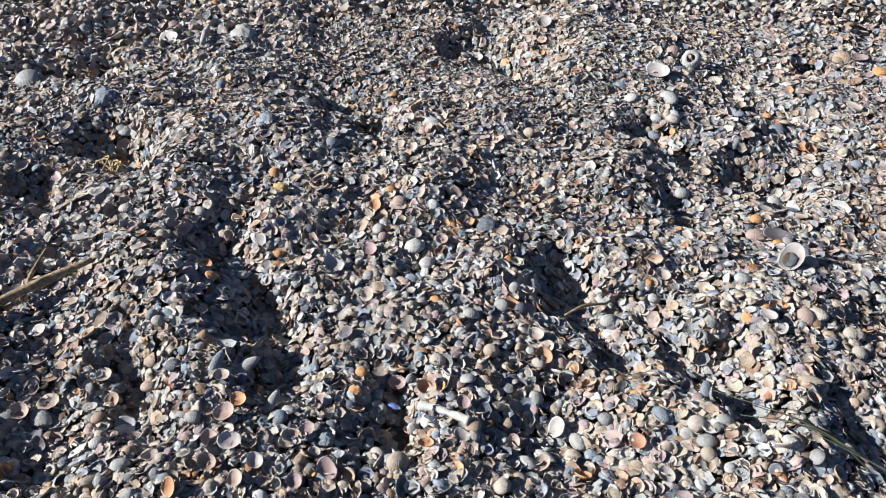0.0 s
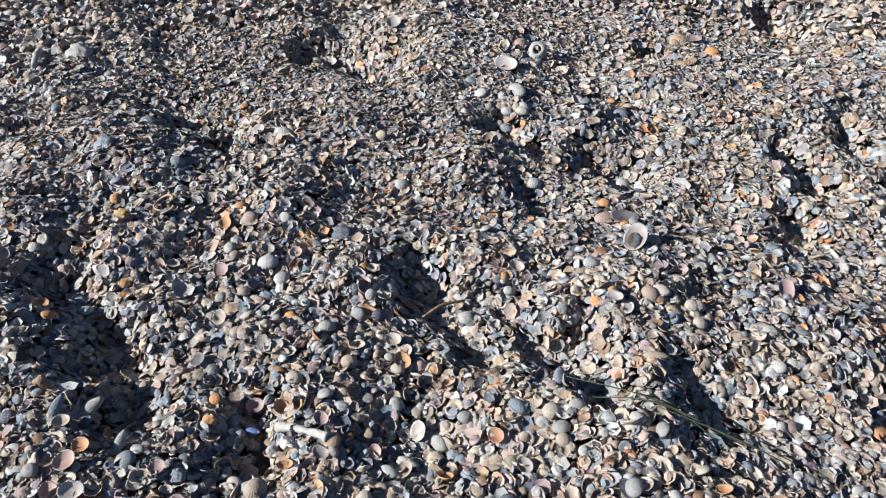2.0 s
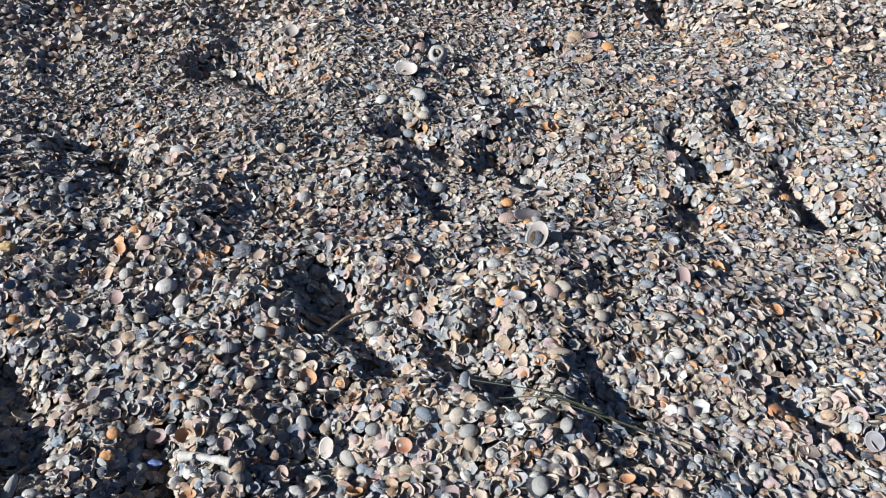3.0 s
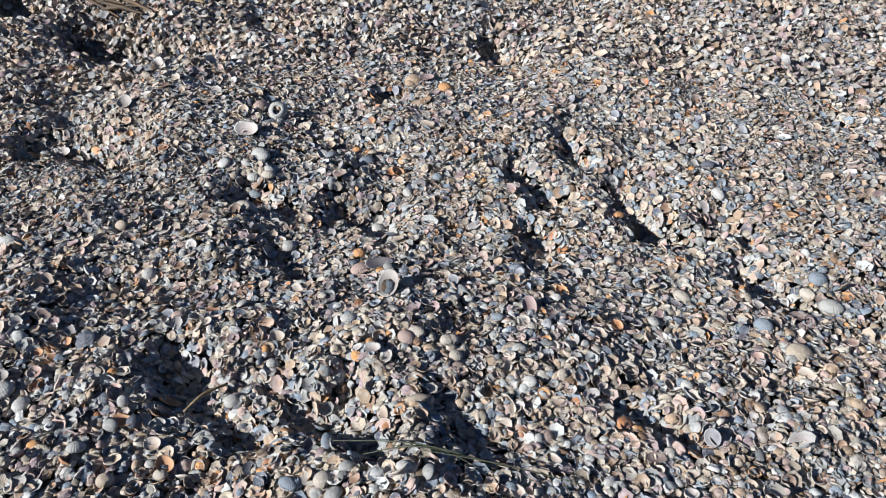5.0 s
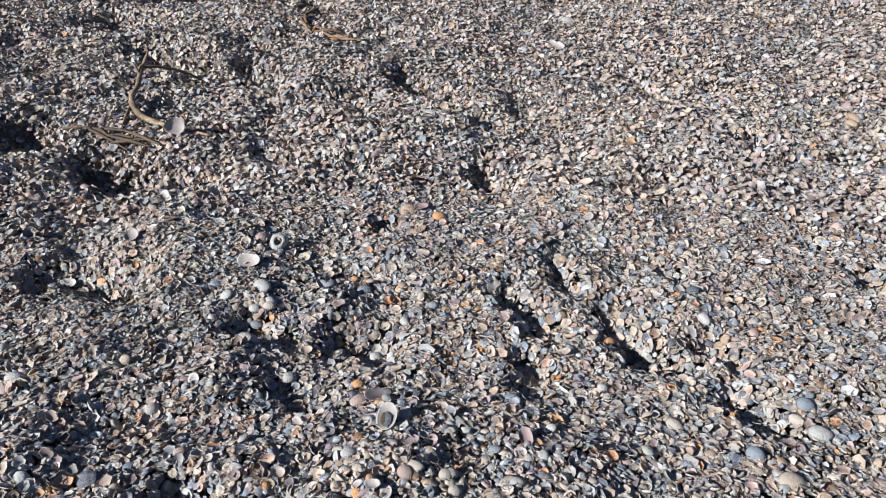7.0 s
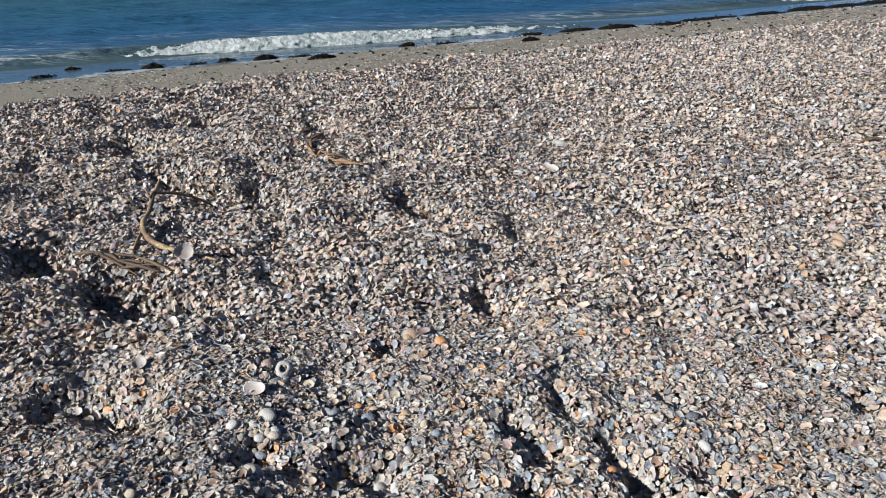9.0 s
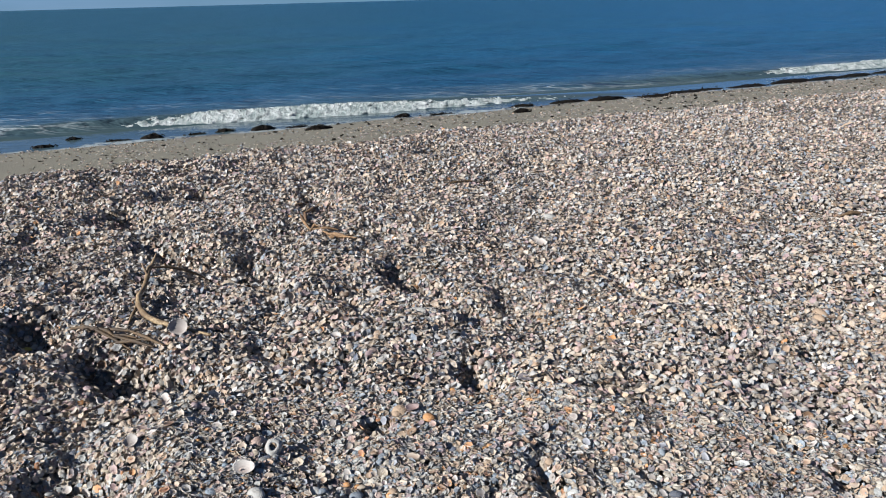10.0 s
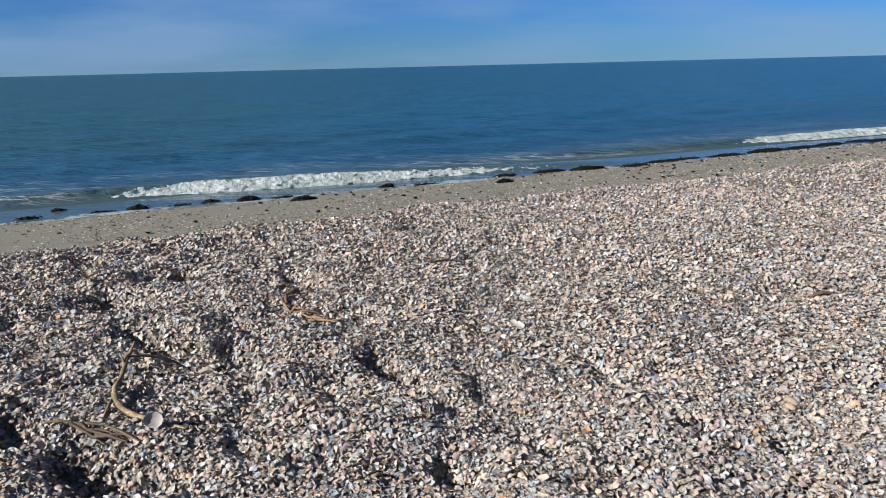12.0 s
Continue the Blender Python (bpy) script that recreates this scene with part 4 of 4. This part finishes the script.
shell("cockle", "pale grey", 0.193, 1.439, 0.034, 1, 37, 21, -54)
shell("cockle", "white", 0.231, 1.077, 0.024, 1, 35, 20, -19)
shell("cockle", "ivory", 0.555, 1.107, 0.029, 1, 20, 13, -41)
shell("cockle", "ivory", 0.573, 1.072, 0.028, 1, 10, 20, -15)
shell("long", "cream", 0.506, 0.960, 0.045, 1, 16, 8, -58)
shell("clam", "white", 0.494, 0.818, 0.026, 1, 6, 21, -72)
shell("cockle", "rust", 0.296, 0.752, 0.027, 0, -13, 22, -111)
shell("clam", "blue-grey", 0.315, 0.804, 0.033, 1, -23, 9, -50)
shell("clam", "pale grey", 0.403, 0.830, 0.028, 1, 26, 19, -51)
shell("cockle", "ivory", 0.368, 0.809, 0.031, 1, 40, 24, -78)
shell("cockle", "grey", 0.350, 0.715, 0.027, 0, -33, 8, -39)
shell("cockle", "cream", 0.398, 0.765, 0.027, 1, -8, 31, -46)
shell("clam", "pale grey", 0.210, 0.729, 0.032, 1, -33, 18, -88)
shell("long", "white", 0.175, 0.683, 0.036, 1, -3, 15, -54)
shell("clam", "white", 0.156, 0.650, 0.031, 1, -3, 15, -77)
shell("cockle", "pink", 0.125, 0.677, 0.022, 0, -53, 22, -76)
shell("cockle", "ivory", 0.070, 0.641, 0.025, 1, 10, 26, -76)
shell("cockle", "mauve", 0.031, 0.690, 0.024, 0, -11, 25, -56)
shell("oyster", "blue-grey", -0.128, 0.534, 0.027, 1, 26, 13, -82)
shell("cockle", "mauve", -0.160, 0.534, 0.026, 0, 50, 12, -89)
shell("cockle", "mauve", -0.105, 0.706, 0.031, 0, 21, 10, -43)
shell("cockle", "orange", -0.158, 0.681, 0.023, 1, 11, 28, -80)
shell("cockle", "ivory", -0.049, 0.753, 0.029, 1, 21, 12, -28)
shell("cockle", "cream", 0.024, 0.811, 0.029, 1, 13, 29, -48)
shell("cockle", "ivory", -0.562, 0.485, 0.030, 0, 22, 10, -91)
shell("cockle", "tan", -0.518, 0.458, 0.029, 0, 28, 27, -94)
shell("cockle", "pink", -0.277, 0.448, 0.029, 0, -23, 12, -29)
shell("cockle", "tan", -0.257, 0.417, 0.029, 0, 8, 23, -33)
shell("cockle", "white", -0.194, 0.451, 0.027, 0, -13, 16, -33)
shell("cockle", "cream", -0.203, 0.416, 0.027, 0, -33, 15, -100)
shell("cockle", "pink", -0.287, 0.495, 0.034, 0, 49, 16, -86)
shell("cockle", "grey", -0.326, 0.466, 0.026, 1, 19, 17, -71)
shell("cockle", "tan", -0.506, 0.417, 0.025, 1, 59, 8, -98)
shell("cockle", "grey", -0.541, 0.599, 0.024, 1, 61, 31, -25)
shell("cockle", "ivory", -0.521, 0.594, 0.024, 1, 20, 30, -18)
shell("clam", "blue-grey", -0.274, 0.677, 0.020, 1, -53, 25, -91)
shell("cockle", "pale grey", -0.074, 1.310, 0.033, 1, 53, 20, -47)
shell("clam", "orange", -0.362, 1.060, 0.034, 0, -53, 16, -84)
shell("cockle", "ivory", 0.076, 0.880, 0.029, 0, -3, 9, -91)
shell("cockle", "pale grey", 0.169, 1.000, 0.030, 1, 33, 27, -85)
shell("cockle", "pink", 0.483, 1.102, 0.037, 1, -10, 24, -23)
shell("cockle", "orange", 0.419, 1.081, 0.024, 1, 60, 29, -24)
shell("clam", "blue-grey", 0.263, 1.108, 0.026, 0, 26, 8, -56)
shell("cockle", "ivory", 0.230, 1.133, 0.029, 0, -3, 12, -39)
shell("cockle", "pink", -0.633, 0.367, 0.033, 0, 10, 20, -47)
shell("clam", "pale grey", -0.603, 0.374, 0.044, 1, 6, 30, -72)
shell("clam", "blue-grey", -0.468, 0.434, 0.037, 0, 26, 16, -52)
shell("cockle", "ivory", 0.471, 1.270, 0.031, 1, 6, 19, -27)
shell("cockle", "grey", -0.242, 1.017, 0.027, 0, -3, 16, -35)
shell("cockle", "mauve", -0.303, 0.942, 0.032, 0, -13, 20, -94)
shell("cockle", "mauve", -0.125, 0.453, 0.026, 0, -33, 12, -32)
shell("cockle", "grey", -0.490, 2.795, 0.078, 0, 8, 62, -84, 0.022)
shell("clam", "white", 0.140, 2.783, 0.057, 0, -60, 8, -58)
shell("clam", "white", 0.012, 1.843, 0.063, 0, 0, 28, -77)
shell("clam", "pale grey", 0.071, 1.730, 0.060, 1, -40, 14, -135)
shell("long", "white", -0.343, 2.235, 0.081, 0, -60, 20, -113)
shell("cockle", "grey", -0.354, 1.975, 0.049, 0, -60, 19, -98)
shell("oyster", "blue-grey", -0.871, 3.511, 0.082, 1, 0, 8, -63)
shell("cockle", "white", -0.492, 3.589, 0.058, 1, -36, 10, -128)
shell("cockle", "white", -0.112, 2.504, 0.039, 1, -35, 28, -43)
shell("cockle", "white", 0.910, 3.137, 0.032, 1, -33, 15, -90)
shell("clam", "pale grey", 0.453, 2.976, 0.060, 1, -20, 16, -109)
shell("mussel", "slate", 0.850, 2.357, 0.057, 0, -10, 22, -76)
shell("clam", "white", 1.188, 1.620, 0.041, 1, -70, 12, -104)
shell("clam", "slate", 1.186, 1.722, 0.037, 1, 0, 10, -107)
shell("cockle", "blue-grey", 1.312, 1.311, 0.042, 1, 3, 17, -69)
shell("cockle", "blue-grey", 1.157, 1.173, 0.038, 1, -34, 16, -122)
shell("clam", "cream", 1.204, 1.107, 0.057, 1, 0, 26, -80)
shell("cockle", "white", 0.979, 1.021, 0.026, 1, -10, 22, -60)
shell("clam", "pale grey", 1.311, 1.236, 0.053, 1, -10, 16, -97)
shell("clam", "slate", 1.337, 2.849, 0.041, 1, 0, 24, -91)
shell("clam", "blue-grey", 1.774, 2.516, 0.044, 1, 0, 24, -98)
shell("clam", "tan", 2.142, 2.906, 0.066, 1, -60, 13, -94)
shell("clam", "pale grey", 1.091, 3.972, 0.067, 0, -60, 24, -87)
shell("cockle", "white", -0.532, 1.905, 0.032, 0, -35, 18, -98)
shell("long", "white", -0.480, 1.907, 0.039, 0, -40, 30, -52)
shell("clam", "blue-grey", 0.069, 2.642, 0.030, 1, 0, 29, -103)
shell("clam", "pale grey", 0.687, 1.091, 0.030, 1, 0, 14, -61)
shell("cockle", "white", 0.700, 1.016, 0.028, 1, -3, 27, -128)
shell("cockle", "ivory", 0.566, 1.110, 0.027, 1, 12, 27, -52)
shell("clam", "mauve", 0.712, 1.204, 0.042, 0, -80, 25, -74)
shell("cockle", "white", 0.767, 1.242, 0.024, 1, 4, 22, -130)
shell("clam", "ivory", 0.496, 1.117, 0.035, 1, -20, 11, -140)
shell("clam", "white", 0.421, 1.067, 0.030, 0, 0, 9, -63)
shell("clam", "blue-grey", 0.649, 1.178, 0.027, 1, 0, 10, -131)
shell("clam", "ivory", 1.025, 1.261, 0.042, 1, -40, 12, -52)
shell("clam", "ivory", 1.280, 1.281, 0.034, 1, -40, 28, -138)
shell("clam", "ivory", 0.069, 1.531, 0.044, 1, -10, 28, -128)
shell("clam", "blue-grey", 0.074, 1.630, 0.032, 1, -10, 28, -73)
shell("clam", "white", 0.107, 1.674, 0.038, 1, -50, 21, -45)
shell("cockle", "white", -0.010, 1.687, 0.036, 1, 23, 26, -137)
shell("cockle", "orange", 0.528, 2.126, 0.042, 1, 0, 10, -69)
shell("cockle", "tan", 0.423, 2.170, 0.035, 1, 19, 9, -47)
shell("cockle", "tan", 0.877, 1.892, 0.029, 1, -14, 27, -84)
shell("cockle", "orange", 0.402, 1.730, 0.029, 0, -60, 12, -116)
shell("clam", "pale grey", 1.115, 3.931, 0.075, 0, -64, 22, -119)
shell("clam", "pale grey", 1.227, 4.412, 0.091, 1, -4, 17, -68)
shell("clam", "pale grey", 0.476, 2.969, 0.065, 1, -14, 17, -107)
shell("clam", "white", 0.929, 3.941, 0.063, 1, -4, 18, -109)
shell("clam", "tan", 2.118, 2.869, 0.053, 1, -64, 20, -135)
shell("clam", "slate", 2.039, 3.944, 0.073, 1, -4, 17, -46)
shell("cockle", "white", 2.077, 2.644, 0.035, 1, 15, 24, -128)
shell("cockle", "ivory", 2.178, 3.595, 0.056, 1, 16, 20, -76)
shell("clam", "cream", -0.509, 3.558, 0.089, 1, -4, 23, -95)
shell("cockle", "tan", -1.270, 3.511, 0.060, 1, 27, 10, -129)
shell("clam", "white", -0.177, 3.302, 0.043, 1, -64, 29, -69)
ring_shell(0.075, 1.943, 0.050)
open_clam(0.435, 1.250, 0.061)


def sponge_piece(x, y, width):
    """A crumbling lump of dried sponge, pitted all over."""
    bm = bmesh.new()
    bmesh.ops.create_icosphere(bm, subdivisions=4, radius=0.5)
    for v in bm.verts:
        k = 1 + 0.35 * noise.noise(v.co * 3.1) + 0.22 * noise.noise(v.co * 9.0)
        v.co = Vector((v.co.x * 1.3 * k, v.co.y * 0.8 * k, v.co.z * 0.6 * k)) * width
    me = bpy.data.meshes.new("sponge_piece")
    bm.to_mesh(me)
    bm.free()
    me.materials.append(STRAW)
    me.polygons.foreach_set("use_smooth", [True] * len(me.polygons))
    ob = new("sponge_piece", me)
    ob.location = (x, y, land_at(x, y) + 0.016)
    return tagged(ob, "pale yellow crumbling piece of dried sponge", "sponge")


def shell_rim(x, y, width):
    """The rim left over from a broken shell: an open hoop, thick on one side."""
    a = np.linspace(0.3, 5.9, 14)
    pts = [(0.5 * width * math.cos(q), 0.42 * width * math.sin(q), 0.004 + 0.004 * math.sin(2 * q)) for q in a]
    v, t = tube(pts, 0.0016 + 0.0016 * np.abs(np.cos(a / 2)), 7, 3, 0.2, 3)
    ob = new("shell_rim", mesh_from("shell_rim", v, t, np.stack((v[:, 0] * 20, np.full(len(v), 0.6)), -1), SHELL_MATS["tan"]))
    ob.matrix_basis = Matrix.Translation((x, y, land_at(x, y) + 0.014)) @ pose(0, 0, 0, 18, -10, 20)
    return tagged(ob, "tan broken rim of a large shell", "shell")


sponge_piece(-0.554, 0.995, 0.027)
shell_rim(-0.489, 1.047, 0.044)
shell("clam", "yellow", -1.205, 2.922, 0.050, 1, 10, 12, -90)
shell("oyster", "cream", -0.508, 3.550, 0.101, 1, 10, 12, -90)


# more single shells over the nearest stretch of the bank
r = random.Random(5)
strewn = list(TINTS)[:10]
for i in range(170):
    ang, dist = radians(r.uniform(-75, 32)), r.uniform(0.62, 2.2)
    kind = r.choice(("cockle", "cockle", "cockle", "clam"))
    shell(kind, r.choice(strewn), 0.5 + dist * math.sin(ang), dist * math.cos(ang), r.uniform(0.024, 0.033), r.random() < 0.55, r.uniform(0, 360), r.uniform(5, 50), r.uniform(0, 360))


# ---- the lower beach ----
def weed_mat():
    m = Mat("black_brown_wrack", 0.75, 0.0, 0.10)
    pos = m.node("NewGeometry")
    n1 = m.noise(pos, 30.0, 4.0)
    return m.finish(m.mix(m.span(n1, 0.35, 0.65), (0.003, 0.003, 0.003), (0.010, 0.008, 0.006)), None, m.bump(n1, 0.8, 0.01))


WRACK = weed_mat()


def weed_heap(u, s, width, high, seed):
    """A heap of wet sea wrack: a lumpy core and many limp ribbons over it."""
    r = np.random.default_rng(seed)
    x, y = from_shore(u, s)
    root = new("seaweed_heap")
    root.location = (x, y, max(land_at(x, y), SEA_LEVEL - 0.02))
    n, m = 20, 7
    a, k = np.meshgrid(np.arange(n) / n * 2 * np.pi, np.linspace(0, 1, m))
    lump = 1 + 0.30 * smooth_noise(np.cos(a) * 2 + seed, np.sin(a) * 2 + k, 0.8, seed) + 0.2 * smooth_noise(np.cos(a) * 5 + seed, np.sin(a) * 5 + k * 2, 0.8, seed + 1)
    rad = np.sin(k * np.pi / 2)
    along, across = 0.5 * width * rad * np.cos(a) * lump, 0.15 * width * rad * np.sin(a) * lump
    z = high * np.cos(k * np.pi / 2) ** 0.8 * (0.7 + 0.5 * lump * (0.4 + 0.6 * np.abs(np.cos(2 * a + seed)))) - 0.02 * k
    px, py = from_shore(along.ravel(), across.ravel())
    j, e = np.arange(m - 1)[:, None] * n, np.arange(n)[None]
    p, q, p2, q2 = j + e, j + (e + 1) % n, j + n + e, j + n + (e + 1) % n
    t = np.concatenate((np.stack((p, p2, q2), -1).reshape(-1, 3), np.stack((p, q2, q), -1).reshape(-1, 3)))
    core = new("core", mesh_from("core", np.stack((px, py, z.ravel()), -1), t, None, WRACK))
    core.parent = root
    vs, ts, base = [], [], 0
    for i in range(12):
        c = r.uniform(-0.42, 0.42, 2) * (width, 0.35 * width)
        d = r.uniform(0, 2 * np.pi)
        ln = r.uniform(0.05, 0.11)
        top = high * max(0.1, 1 - 3.0 * (c[0] / width) ** 2) * r.uniform(0.6, 1.25)
        pts = [(c[0], c[1], top), (c[0] + 0.5 * ln * np.cos(d), c[1] + 0.5 * ln * np.sin(d), top * 0.9 + 0.012), (c[0] + ln * np.cos(d), c[1] + ln * np.sin(d), top * 0.35)]
        v, tt = tube(pts, (0.004, 0.008, 0.003), 5, seed + i, 0.3, 3)
        vx, vy = from_shore(v[:, 0], v[:, 1])
        vs.append(np.stack((vx, vy, v[:, 2]), -1))
        ts.append(tt + base)
        base += len(v)
    fronds = new("fronds", mesh_from("fronds", np.concatenate(vs), np.concatenate(ts), None, WRACK))
    fronds.parent = root
    return tagged(root, "black-brown heap of washed-up seaweed on wet sand", "seaweed", "seaweed heaps along the waterline")


r = random.Random(9)
for u, s, width in [(-0.68, 12.65, 0.5), (-0.28, 13.2, 0.3), (0.36, 12.7, 0.6), (0.90, 12.64, 0.5), (1.56, 12.66, 0.55), (2.02, 12.69, 0.4), (2.64, 12.5, 0.55),
                    (3.22, 12.47, 0.6), (3.36, 11.67, 0.55), (5.16, 12.57, 0.42), (5.87, 12.5, 0.7), (7.64, 12.59, 0.7), (7.01, 11.53, 0.5), (8.63, 12.6, 1.1)]:
    weed_heap(u, s - 0.05, 0.72 * width, (0.060 if width < 0.58 else 0.050) * r.uniform(0.6, 1.3), int(u * 100) + 200)
for u, s, width in [(9.42, 12.48, 0.8), (10.52, 12.37, 0.8), (11.44, 12.66, 1.1), (12.28, 12.8, 1.0), (13.34, 12.72, 1.2), (14.62, 12.79, 1.2), (15.78, 12.85, 1.2),
                    (16.9, 12.9, 1.1), (18.11, 13.05, 1.0), (18.6, 12.83, 1.0), (20.0, 12.9, 1.2), (21.6, 12.9, 1.3), (-1.6, 12.7, 0.7), (-2.6, 12.75, 0.6)]:
    weed_heap(u, s - 0.12, 1.05 * width, 0.05 * r.uniform(0.6, 1.5), int(u * 100) + 300)


def litter(name, count, mean, mat, forms, seed, label, category, s0, s1, bias=1.0):
    g = np.random.default_rng(seed)
    u = g.uniform(-8, 26, count)
    s = s0 + (s1 - s0) * g.random(count) ** bias
    x, y = from_shore(u, s)
    keep = smooth_noise(x, y, 0.9, seed) + 0.5 * smooth_noise(x, y, 0.3, seed + 1) + np.clip((u - 4) / 9, -0.4, 0.9) > g.uniform(-1.0, 0.5, count)
    x, y = x[keep], y[keep]
    return scatter(name, forms, x, y, mean * g.uniform(0.5, 1.5, len(x)), 0.004, 0.30, seed + 2, mat, label, category)


litter("beach_shells", 38000, 0.027, PALE_BED, far_forms, 81, "scattered shells and pebbles on the grey sand", "shells", 7.3, 12.6, 1.2)
litter("weed_scraps", 900, 0.062, WRACK, far_forms, 91, "dark scraps of seaweed on the grey sand", "seaweed", 7.8, 12.7, 0.7)
